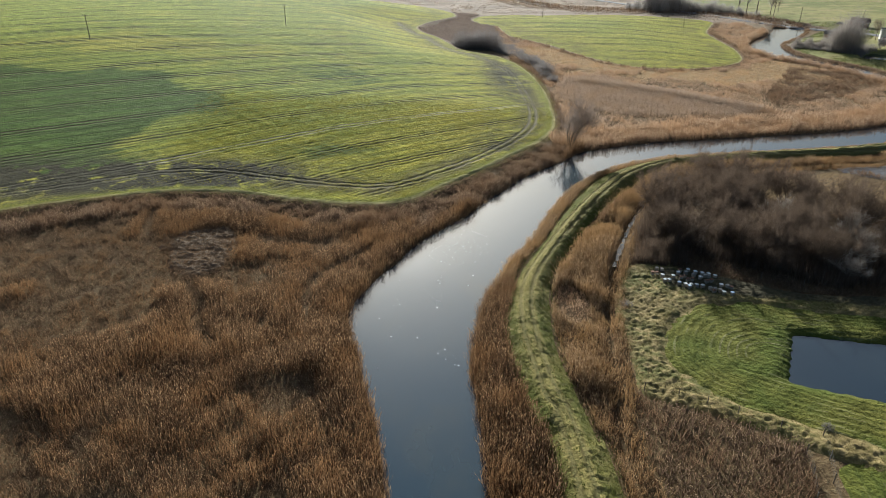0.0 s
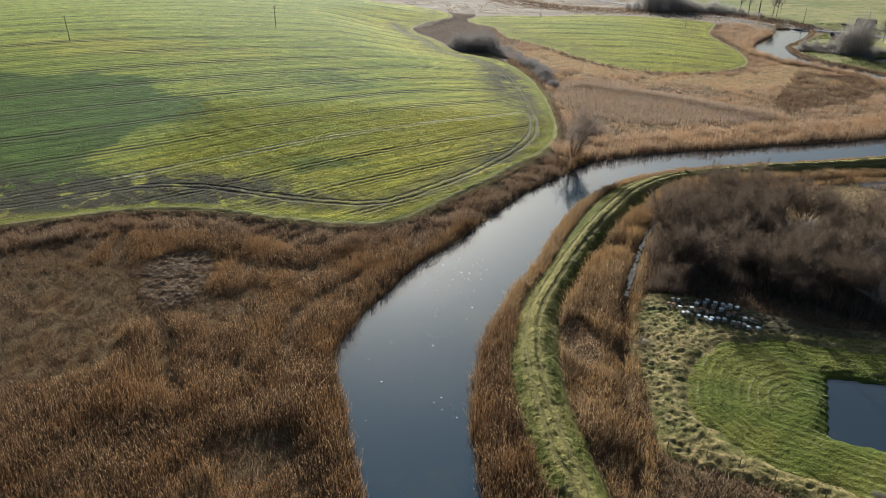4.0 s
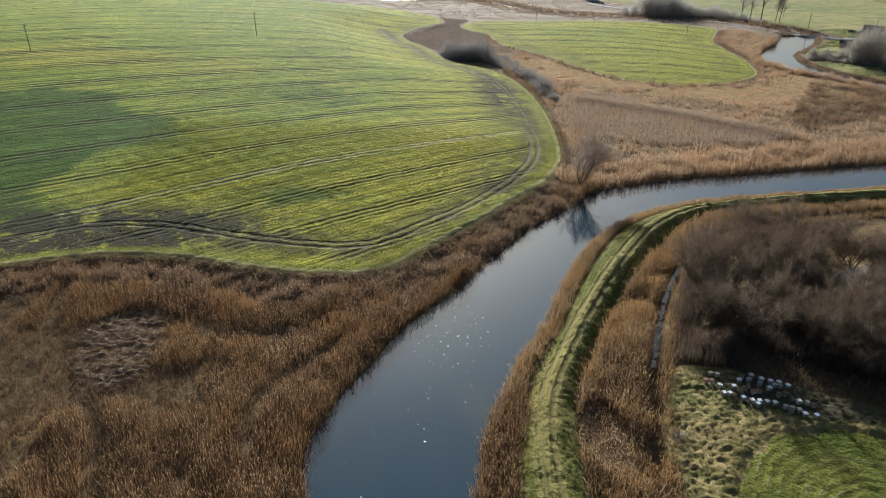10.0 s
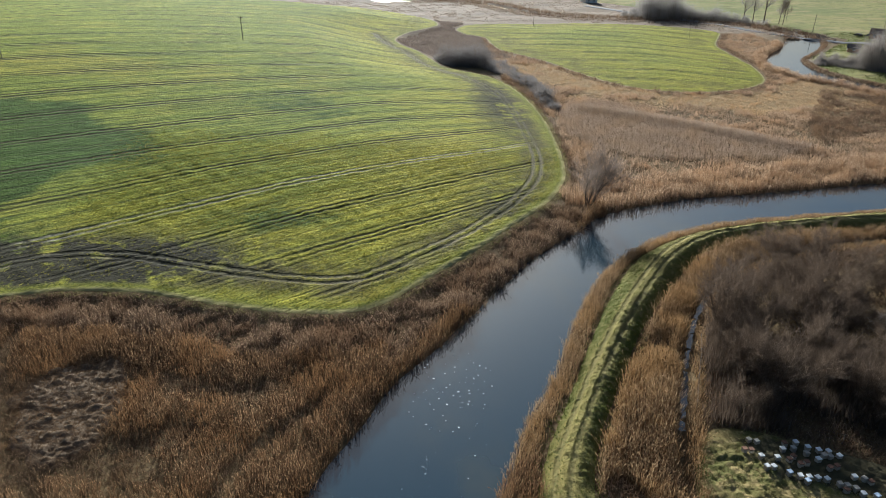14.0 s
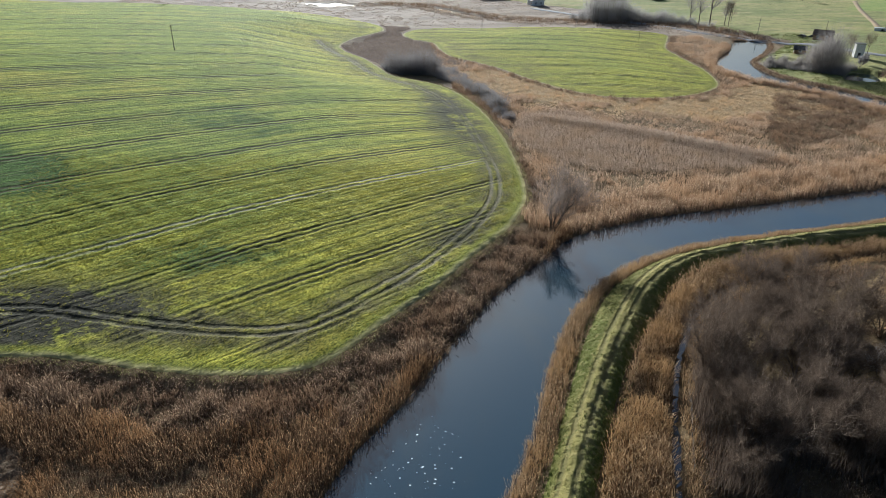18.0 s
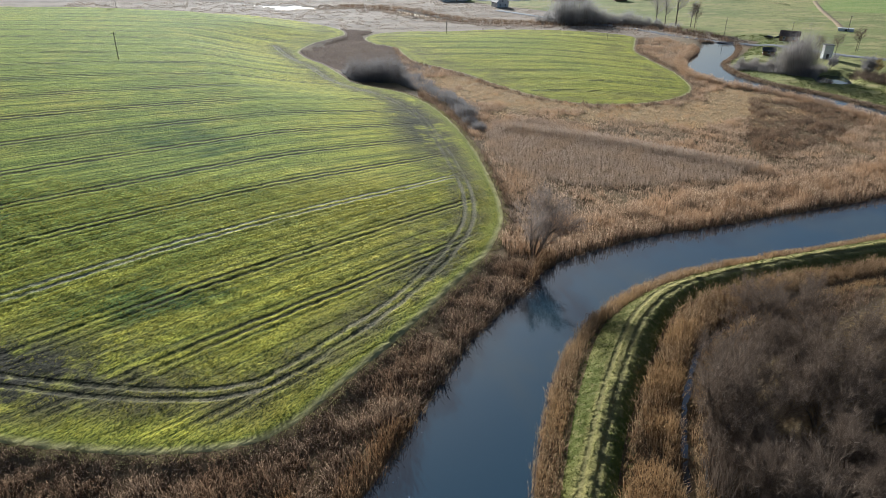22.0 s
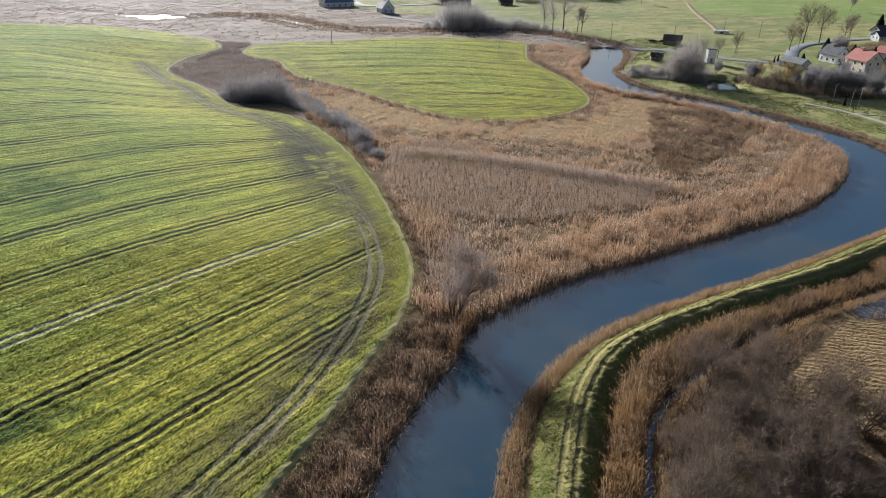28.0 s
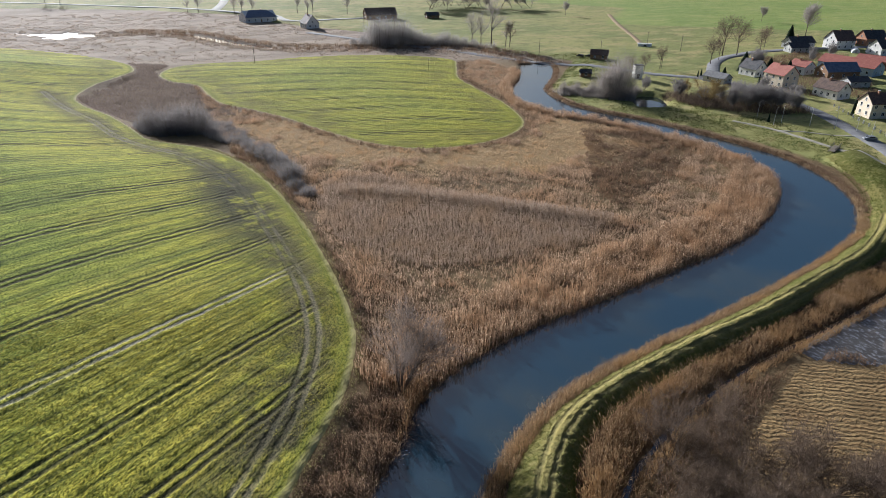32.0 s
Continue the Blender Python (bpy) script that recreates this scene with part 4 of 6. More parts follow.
stuff("reed_ridge", stalk_mesh("reed_ridge", x[s], y[s], (1.7 + 0.7 * rnd)[s], M_FAR_REED, 9, 0.34, 0.045, 0.2, 0.07, 38), "pale ridge of taller reeds crossing the marsh", "reeds")
s = pink
stuff("reed_bed", stalk_mesh("reed_bed", x[s], y[s], (0.9 + 0.35 * rnd + 0.3 * f + 1.2 * bump_line)[s], M_BED, 9, 0.34, 0.035, 0.15, 0.045, 34), "fine pinkish-brown reed bed in the river bend", "reeds")
s = bed & (gap | (ridge < 2.5))
stuff("mixed_sedge", stalk_mesh("mixed_sedge", x[s], y[s], (0.2 + 1.7 * lumps(x, y, 3.4, 47) ** 1.5 + 1.4 * bump_line)[s], M_REED_RED, 7, 0.32, 0.055, 0.5, 0.05, 37), "patchy tan sedge and low reeds in the river bend", "sedge")
s = sedge & (rnd < 0.85)
stuff("sedge_meadow", stalk_mesh("sedge_meadow", x[s], y[s], (0.1 + 1.0 * lumps(x, y, 2.0, 51) ** 1.8)[s], M_SEDGE, 7, 0.28, 0.07, 0.8, 0.0, 35), "low straw-coloured sedge tussocks", "sedge")
s = dark & gap & (rnd < 0.25 + 1.2 * lumps(x, y, 3.0, 52))
stuff("weed_patch", stalk_mesh("weed_patch", x[s], y[s], (0.1 + 2.4 * lumps(x, y, 3.0, 52) ** 2.2)[s], M_HEATH, 7, 0.3, 0.06, 0.6, 0.05, 36), "dark patch of dead weeds in the marsh", "weeds")

# far marsh past the fields
x, y = scatter((-190, 400, 235, 720), 2.6, 41)
d1, d2, dm = signed(x, y, FIELD_1), signed(x, y, FIELD_2), signed(x, y, MEADOW)
up = line_dist(x, y, UPSTREAM)
ok = (d1 < -2) & (d2 < -2) & (dm < 3) & (up > 2.4 + 14 * np.exp(-((x + 27) / 10) ** 2) + 3 * np.exp(-((x - 60) / 14) ** 2)) & (signed(x, y, RIVER) < -0.5) & ~((signed(x, y, MID_W) > 0) & (y < 420) & (x > 30))
x, y, up = x[ok], y[ok], up[ok]
f = fractal(x, y, 40, 14)
bank = (up < 8) & (x > 8)
low = ~bank & (np.random.default_rng(9).random(len(x)) < 0.22 + 0.5 * ((up < 15) & (x > -8)))
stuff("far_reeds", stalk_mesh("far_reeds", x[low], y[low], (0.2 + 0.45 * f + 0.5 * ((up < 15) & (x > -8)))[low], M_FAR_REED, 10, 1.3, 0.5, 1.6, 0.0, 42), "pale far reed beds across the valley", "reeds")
stuff("far_bank_scrub", stalk_mesh("far_bank_scrub", x[bank], y[bank], (1.0 + 1.3 * f)[bank], M_HEATH, 12, 0.8, 0.12, 0.3, 0.1, 43), "dark scrub along the far river bank", "scrub")

# river's east side: bank reeds, strip behind the dike, ditch edge
x, y = scatter((2, 30, 215, 420), 0.48, 51)
dr, dd = signed(x, y, RIVER), signed(x, y, DIKE)
east = ~split_west(x, y) & (dr < 0.3) & (dr > -9) & (dd < 0.5)
wide = 2.2 + 6.0 * smooth(-y, -102, -80)
fr = east & (dr > -wide - 0.9 * fractal(x, y, 5, 15)) & ((x < 150) | (np.random.default_rng(8).random(len(x)) < 0.5))
late = fr & (y > 190)
fr = fr & ~late
hh = (0.7 + 0.9 * fractal(x, y, 4, 16)) * (1.0 - 0.3 * smooth(x, 60, 100)) * (1 + 0.5 * smooth(-y, -95, -60))
near = fr & (y < 92 + 8 * fractal(x, y, 4, 29))
fr = fr & ~near
stuff("bank_reeds", stalk_mesh("bank_reeds", x[near], y[near], hh[near] * 1.1, M_REED, 9, 0.22, 0.034, 0.28, 0.045, 50), "brown reed belt between dike and river", "reeds")
stuff("bank_reeds", stalk_mesh("bank_reeds", x[fr], y[fr], hh[fr], M_GOLD, 9, 0.22, 0.034, 0.28, 0.045, 52), "golden reed fringe between dike and river", "reeds")
stuff("bank_scrub", stalk_mesh("bank_scrub", x[late], y[late], hh[late] * 0.9, M_HEATH, 7, 0.3, 0.06, 0.35, 0.05, 53), "dark weedy scrub on the village bank", "scrub")
x, y = scatter((12, 34, 175, 185), 0.5, 55)
dd, dt = signed(x, y, DIKE), line_dist(x, y, DITCH)
behind = (dd < -0.6) & ~split_west(x, y) & (signed(x, y, RIVER) < -5.5)
side = np.vstack([DIKE_E, DITCH[::-1]])
band = behind & (signed(x, y, side) > -0.3) & (dt > 0.85 - 0.5 * (y < 100))
fb = fractal(x, y, 7, 17)
bare = np.exp(-((x - 20.5) / 3) ** 2 - ((y - 90) / 6) ** 2) > 0.4
s = band & ~bare
stuff("dike_reeds", stalk_mesh("dike_reeds", x[s], y[s], (0.25 + 2.9 * fb ** 1.5)[s], M_GOLD, 10, 0.25, 0.036, 0.45, 0.045, 56), "russet reeds and weeds between dike and ditch", "reeds")
s = band & bare
stuff("matted_reeds", stalk_mesh("matted_reeds", x[s], y[s], (0.2 + 0.4 * fb)[s], M_FRINGE, 8, 0.25, 0.06, 1.0, 0.0, 58), "flattened orange-tan reeds in a bare spot", "reeds")
strip = behind & ~(signed(x, y, side) > -0.3) & (dt > 0.7 - 0.4 * (y < 100)) & (dt < 2.3) & (np.random.default_rng(3).random(len(x)) < 0.85)
stuff("ditch_reeds", stalk_mesh("ditch_reeds", x[strip], y[strip], (0.7 + 0.9 * fb)[strip], M_GOLD, 8, 0.22, 0.04, 0.4, 0.04, 57), "pale dry grass strip along the ditch", "reeds")

# weeds beyond the ditch: garden corner and the wood's floor
x, y = scatter((22, 34, 125, 152), 0.6, 61)
dt, cl = line_dist(x, y, DITCH), signed(x, y, CLEARING)
past = ~(signed(x, y, np.vstack([DIKE_E, DITCH[::-1]])) > 0) & (signed(x, y, DIKE) < -3) & ~split_west(x, y) & (signed(x, y, RIVER) < -9) & (dt > 2.6)
low_grass = np.array([(41, 57), (47, 60), (70, 45), (70, 30), (38, 30)], float)
s = past & (signed(x, y, THICKET) < 3.5) & (x < 105) & (cl < -0.3) & (signed(x, y, STUBBLE) < -1.0) & (signed(x, y, low_grass) < 0) & (y < 152)
fw = fractal(x, y, 6, 18)
stuff("dead_weeds", stalk_mesh("dead_weeds", x[s], y[s], (0.4 + 1.1 * fw)[s], M_HEATH, 5, 0.28, 0.06, 0.5, 0.05, 62), "brown dead weeds on the wood floor and garden corner", "weeds")

# grass tufts: dike, clearing, lawn, crop
x, y = scatter((8, 40, 200, 215), 0.36, 71)
dd = signed(x, y, DIKE)
rut = np.abs(line_dist(x, y, DIKE_TOP) - 0.8)
s = (dd > -1.4) & (signed(x, y, RIVER) < -1.2) & (rut > 0.28) & ((lumps(x * 0.6, y, 0.52, 311) > 0.5) | (dd < 0.2))
stuff("dike_grass", stalk_mesh("dike_grass", x[s], y[s], (0.08 + 0.25 * fractal(x, y, 1.2, 19) ** 1.5)[s], M_GRASS_TUFT, 4, 0.1, 0.06, 0.8, 0.0, 72, ground_at(x[s], y[s]) + dike_relief(x[s], y[s]) * smooth(dd[s], -0.2, 1.0)), "tufted green and straw grass on the dike", "grass")
x, y = scatter((25, 45, 95, 105), 0.55, 73)
cl, lw = signed(x, y, CLEARING), signed(x, y, LAWN)
free = (signed(x, y, POND) < -0.4)
s = (cl > 0) & (lw < 0) & free & (signed(x, y, DARK_GROUND) < 0.5)
stuff("straw_tussocks", stalk_mesh("straw_tussocks", x[s], y[s], (0.12 + 0.35 * fractal(x, y, 1.7, 20) ** 2)[s], M_EDGE_GRASS, 6, 0.16, 0.045, 1.1, 0.0, 74, ground_at(x[s], y[s]) + clearing_relief(x[s], y[s])), "matted straw tussocks round the beehives", "grass")
s = (lw > 0) & free
stuff("lawn_tufts", stalk_mesh("lawn_tufts", x[s], y[s], (0.05 + 0.2 * fractal(x, y, 0.9, 24) ** 1.8)[s], M_LAWN_TUFT, 4, 0.12, 0.05, 0.9, 0.0, 75, ground_at(x[s], y[s]) + 0.06 + lawn_relief(x[s], y[s])), "short mown lawn grass", "grass")
x, y = scatter((-78, 123, 38, 215), 0.36, 271)
d1, row = far_signed(x, y, FIELD_1), row_of(x, y)
tram = np.abs(np.abs(((row - 162) / 17 + 100.5) % 1 - 0.5) * 17 - 0.95)
trk = np.concatenate([line_dist(x[i:i + 20000], y[i:i + 20000], TRACK) for i in range(0, len(x), 20000)])
worn = crop_attrs(x, y, d1)["worn"]
s = (d1 > 1.2) & (tram > 0.35) & (np.abs(trk - 0.95) > 0.5) & (np.random.default_rng(272).random(len(x)) < (0.25 + 0.75 * fractal(row, x * 0.25, 1.4, 273)) * (1 - 0.75 * np.clip(worn, 0, 1)) * (1 - 0.55 * smooth(16 - d1, 0, 9) * smooth(fractal(x, y, 6, 276), 0.3, 0.55)) * smooth(np.minimum(x + 78, 215 - y), 0, 18))
x, y = x[s], y[s]
stuff("young_cereal", stalk_mesh("young_cereal", x, y, 0.10 + 0.16 * fractal(x, y, 1.1, 274), M_CEREAL, 5, 0.10, 0.05, 0.7, 0.0, 275, ground_at(x, y) + 0.05 + crop_relief(x, y) * smooth(d1[s], -0.2, 1.0)), "tufts of young winter cereal", "crop")
x, y = scatter((165, 195, 240, 420), 0.8, 78)
dm, dr = signed(x, y, MEADOW), signed(x, y, RIVER)
s = (dm > 0) & (dr < -2) & (dr > -34) & (signed(x, y, GARDEN_POOL) < -0.5) & (line_dist(x, y, np.array([(202, 268), (206, 254), (206, 240), (205, 226), (204, 213), (200, 195)], float)) > 1.3) & (fractal(x, y, 7, 79) > 0.38)
stuff("bank_grass", stalk_mesh("bank_grass", x[s], y[s], (0.12 + 0.5 * fractal(x, y, 3, 80) ** 1.6)[s], M_GRASS_TUFT, 7, 0.3, 0.09, 0.7, 0.0, 79), "rough tufted grass on the village bank", "grass")


# ---- trees ----
def tubes(segments, sides=4):
    """Tapered limbs as one set of corners and quads."""
    s = np.array(segments, float)
    a, b, ra, rb = s[:, 0:3], s[:, 3:6], s[:, 6], s[:, 7]
    d = b - a
    d /= np.linalg.norm(d, axis=1)[:, None] + 1e-9
    ref = np.where(np.abs(d[:, 2:3]) > 0.9, [[1.0, 0, 0]], [[0, 0, 1.0]])
    u = np.cross(d, ref)
    u /= np.linalg.norm(u, axis=1)[:, None]
    v = np.cross(d, u)
    n = len(s)
    rings = []
    for p, r in ((a, ra), (b, rb)):
        for i in range(sides):
            t = 6.28319 * i / sides
            rings.append(p + (u * math.cos(t) + v * math.sin(t)) * r[:, None])
    co = np.stack(rings, 1).reshape(-1, 3)
    base = (np.arange(n) * 2 * sides)[:, None]
    f = [np.concatenate([base + i, base + (i + 1) % sides, base + sides + (i + 1) % sides, base + sides + i], 1) for i in range(sides)]
    return co, np.concatenate(f)


def grow(rng, height, stems, spread, up, levels, kids, droop=0.0, bare=0.0, lean_most=0.85):
    """Limb segments of a leafless tree: trunk part, limb part and fine twigs."""
    trunk, limbs, twigs = [], [], []

    def branch(p, d, length, r, level):
        steps = 4 if level < 2 else 2
        for i in range(steps):
            q = p + d * length / steps
            r2 = r * (0.82 if level < 2 else 0.7)
            if level < 2:
                (trunk if level == 0 else limbs).append((*p, *q, r, r2))
            elif i == 0:
                twigs.append((*p, *(p + d * length), 1.6))
            d = d + rng.normal(0, 0.04 if level == 0 and stems == 1 else 0.13, 3) + np.array([0, 0, up * 0.06 - droop * 0.12 * level])
            d /= np.linalg.norm(d)
            p, r = q, r2
            if level == 0 and i / steps < bare:
                continue
            for _ in range(kids[level]):
                a, e = rng.uniform(0, 6.283), rng.uniform(0.35, 1.0) * spread
                k = d + np.array([math.cos(a) * e, math.sin(a) * e, rng.uniform(-0.1, 0.35) * up])
                k /= np.linalg.norm(k)
                if level + 1 >= levels:
                    twigs.append((*p, *(p + k * length * rng.uniform(0.45, 0.9)), rng.uniform(0.7, 1.3)))
                else:
                    branch(p, k, length * rng.uniform(0.45, 0.68) * (1 - 0.35 * i / steps), r * 0.6, level + 1)
        twigs.append((*p, *(p + d * length * 0.5), 1.0))

    for s in range(stems):
        a = rng.uniform(0, 6.283)
        lean = 0.0 if stems == 1 else rng.uniform(0.1, lean_most)
        d = np.array([math.cos(a) * lean, math.sin(a) * lean, 1.0])
        branch(np.array([math.cos(a), math.sin(a), 0.0]) * (0.0 if stems == 1 else 0.25), d / np.linalg.norm(d), height * rng.uniform(0.6, 0.75), height * (0.018 if stems == 1 else 0.011), 0)
    return trunk, limbs, twigs


def tree(name, seed, height, stems, spread, up, kids, twig_mat, label, category, width=0.02, droop=0.0, levels=3, bare=0.0, fine=1, lean_most=0.85):
    """A bare tree: trunk and crown (limbs with fine twigs)."""
    rng = np.random.default_rng(seed)
    trunk, limbs, twigs = grow(rng, height, stems, spread, up, levels, kids, droop, bare, lean_most)
    top = new(name)
    co, q = tubes(trunk, 6)
    ob = new("trunk", mesh_from("trunk", co - [0, 0, 0.1], q, 4, M_BARK))
    ob.parent = top
    co, q = tubes(limbs, 3)
    tri = [np.concatenate([q[:, [0, 1, 2]], q[:, [0, 2, 3]]])]
    t = np.array(twigs)
    t = np.repeat(t, fine, axis=0)
    t[:, 3:6] += rng.normal(0, 0.045 * height, (len(t), 3))
    t[:, 0:3] += (t[:, 3:6] - t[:, 0:3]) * rng.uniform(-0.2, 0.5, (len(t), 1))
    w = rng.normal(0, 1, (len(t), 3))
    w /= np.linalg.norm(w, axis=1)[:, None]
    w *= width * t[:, 6:7]
    tv = np.stack([t[:, 0:3] - w, t[:, 0:3] + w, t[:, 3:6]], 1).reshape(-1, 3)
    tri.append(np.arange(len(tv)).reshape(-1, 3) + len(co))
    ob = new("crown", mesh_from("crown", np.concatenate([co, tv]), np.concatenate(tri), 3, twig_mat, shade=False))
    ob.parent = top
    return tagged(top, label, category)


def conifer(name, seed, height, radius, label):
    rng = np.random.default_rng(seed)
    top = new(name)
    co, q = tubes([(0, 0, -0.1, 0, 0, height * 0.95, height * 0.02, 0.02)], 6)
    ob = new("trunk", mesh_from("trunk", co, q, 4, M_BARK))
    ob.parent = top
    n = 1500
    z = rng.power(1.4, n)
    z = (1 - z) * 0.95 + 0.05
    a = rng.uniform(0, 6.283, n)
    r = radius * (1 - z) ** 0.65 * rng.uniform(0.7, 1.1, n)
    tip = np.stack([np.cos(a) * r, np.sin(a) * r, z * height - 0.25 * r], -1)
    root = np.stack([np.cos(a) * r * 0.2, np.sin(a) * r * 0.2, z * height + 0.1], -1)
    side = np.stack([-np.sin(a), np.cos(a), np.zeros(n)], -1) * (0.14 + 0.13 * r)[:, None]
    mid = (root + tip) * 0.5
    tv = np.stack([root, mid + side, tip, root, tip, mid - side], 1).reshape(-1, 3)
    ob = new("crown", mesh_from("crown", tv, np.arange(len(tv)).reshape(-1, 3), 3, M_CONIFER, shade=False))
    ob.parent = top
    return tagged(top, label, "conifer")


def plant(proto, spots, seed, group="", vary=0.2, sink=0.0):
    """Stand copies of a tree (the first is the tree itself) at plan points (x, y, scale)."""
    rng = np.random.default_rng(seed)
    for i, (px, py, sc) in enumerate(spots):
        m = Matrix.LocRotScale((px, py, gz(px, py) - sink), Euler((0, 0, rng.uniform(0, 6.28))), None)
        ob = proto if i == 0 else copy_thing(proto, m)
        ob.matrix_basis = m
        k = sc * rng.uniform(1 - vary, 1 + vary)
        ob.scale = (k, k, k * rng.uniform(0.92, 1.08))
        if group:
            tagged(ob, group=group)


def spread_in(poly, spacing, seed, lo=0.8, hi=1.2, edge=0.0):
    a, b = poly.min(axis=0), poly.max(axis=0)
    x, y = scatter((*a, *b), spacing, seed)
    ok = signed(x, y, poly) > edge
    rng = np.random.default_rng(seed)
    return [(px, py, rng.uniform(lo, hi)) for px, py in zip(x[ok], y[ok])]


# the thicket beside the hives
spots = spread_in(THICKET, 4.5, 81, 0.75, 1.2)
shrub_a = tree("alder_tree", 1, 8.5, 4, 0.75, 0.5, (2, 3, 4), M_TWIG, "bare grey-brown alder tree in the thicket", "tree", 0.02)
shrub_b = tree("willow_shrub", 2, 6.5, 6, 0.85, 0.35, (2, 2, 4), M_TWIG, "bare brown willow shrub in the thicket", "shrub", 0.022)
shrub_c = tree("willow_shrub", 3, 6.0, 6, 0.9, 0.3, (2, 2, 4), M_TWIG_PALE, "pale lichen-grey willow shrub in the thicket", "shrub", 0.018)
pale = [s for i, s in enumerate(spots) if 66 < s[0] < 92 and s[1] < 122 and i % 3 == 0]
rest = [s for s in spots if s not in pale]
rest += [(39.5, 107, 0.8), (41, 111, 0.85), (42.5, 117, 0.85), (45, 124, 0.8), (58, 101.5, 0.9)]
plant(shrub_a, rest[0::2], 1, "thicket trees")
plant(shrub_b, rest[1::2], 2, "thicket shrubs")
plant(shrub_c, pale, 3, "pale thicket shrubs")

# single trees and bushes
river_tree = tree("riverside_tree", 4, 11.5, 7, 0.6, 0.8, (2, 3, 4), M_SCRUB, "bare multi-stemmed tree leaning over the river bank", "tree", 0.02, 0, 3, 0.0, 1, 0.5)
plant(river_tree, [(34.0, 171.0, 1.0)], 4, vary=0)


def twig_bush(name, seed, height, radius, twigs, material, label, width=0.02, category="bush"):
    """A dense bush: stems fanning from the ground, fine twigs all the way up."""
    rng = np.random.default_rng(seed)
    top = new(name)
    stems = []
    for _ in range(26):
        a, e = rng.uniform(0, 6.283), rng.uniform(0.1, 1.0)
        r0, r1 = 0.45 * e * radius, e * radius
        z1 = height * math.sqrt(max(0.08, 1 - 0.8 * e * e)) * rng.uniform(0.6, 0.85)
        stems.append((math.cos(a) * r0, math.sin(a) * r0, -0.1, math.cos(a) * r1, math.sin(a) * r1, z1, 0.05, 0.02))
    co, q = tubes(stems, 4)
    ob = new("trunk", mesh_from("trunk", co, q, 4, M_BARK))
    ob.parent = top
    a, e = rng.uniform(0, 6.283, twigs), np.sqrt(rng.uniform(0, 1, twigs))
    x, y = np.cos(a) * e * radius, np.sin(a) * e * radius
    z = height * np.sqrt(np.maximum(0.05, 1 - 0.9 * e * e)) * rng.uniform(0.02, 0.8, twigs)
    root = np.stack([x, y, z], -1)
    d = np.stack([np.cos(a) * 0.35 * e, np.sin(a) * 0.35 * e, np.ones(twigs)], -1) + rng.normal(0, 0.7, (twigs, 3))
    tip = root + d * (height * rng.uniform(0.14, 0.32, twigs))[:, None]
    w = rng.normal(0, 1, (twigs, 3))
    w *= width / np.linalg.norm(w, axis=1)[:, None]
    tv = np.stack([root - w, root + w, tip], 1).reshape(-1, 3)
    ob = new("crown", mesh_from("crown", tv, np.arange(len(tv)).reshape(-1, 3), 3, material, shade=False))
    ob.parent = top
    return tagged(top, label, category)


field_bush = twig_bush("field_bush", 5, 10.0, 4.6, 1900, M_TWIG_MID, "grey bare bush clump beside the field edge", 0.03)
plant(field_bush, [(8.5, 336, 0.75), (12.5, 334, 0.95), (17, 332, 1.1), (21.5, 330, 1.0), (25, 327, 0.7), (14, 328, 0.7), (19, 325.5, 0.7), (18, 337, 0.7)], 5, "field bushes")
low_bush = twig_bush("low_bush", 6, 3.4, 2.5, 1100, M_TWIG_MID, "low bare bush on the marsh edge", 0.024)
plant(low_bush, [(36, 296, 1.1), (38, 290, 1), (40, 284, 1.2), (39, 277, 1), (41, 270, 1.2), (40, 262, 1.1), (42, 255, 0.9), (35, 303, 0.9), (42, 274, 0.9), (29, 89, 0.45), (46, 61, 0.3), (112, 149, 0.6), (118, 151, 0.75), (124, 154, 0.8), (109, 146, 0.5), (128, 157, 0.7)], 6, "marsh bushes")
lone = tree("lone_tree", 7, 8.0, 1, 1.1, 0.35, (5, 3, 4), M_TWIG_GREY, "round bare tree standing alone in the open", "tree", 0.05, 0, 3, 0.1, 1)
plant(lone, [(-128, 520, 1.0), (466, 489, 1.2), (414, 408, 2.0), (342, 579, 1.3)], 7)
wide_tree = tree("bare_tree", 8, 14.0, 1, 1.15, 0.3, (5, 3, 4), M_TWIG, "tall bare broadleaf tree", "tree", 0.03, 0, 3, 0.05, 1)
plant(wide_tree, [(311, 379, 1.15), (319, 376, 1.1), (283, 360, 1.0), (360, 393, 0.9), (215, 452, 1.0), (250, 361, 0.75), (332, 372, 0.8), (297, 368, 0.7), (220, 348, 0.75), (232, 352, 0.6)], 8, "village trees")
birch = tree("birch_tree", 9, 19.0, 1, 0.8, 0.55, (5, 3, 3), M_TWIG_GREY, "tall slender bare birch", "tree", 0.03, 0, 3, 0.1, 1)
plant(birch, [(203, 466, 1.05), (208, 462, 1.2), (199, 470, 0.9), (214, 455, 0.8)], 9, "birches by the road")
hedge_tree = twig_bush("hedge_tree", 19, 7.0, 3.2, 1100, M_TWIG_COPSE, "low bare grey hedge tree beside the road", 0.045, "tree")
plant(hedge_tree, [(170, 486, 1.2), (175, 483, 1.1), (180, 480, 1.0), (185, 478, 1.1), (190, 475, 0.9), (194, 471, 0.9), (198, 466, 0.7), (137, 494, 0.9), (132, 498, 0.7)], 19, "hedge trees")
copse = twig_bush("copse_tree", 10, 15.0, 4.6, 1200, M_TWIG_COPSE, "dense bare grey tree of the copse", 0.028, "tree")
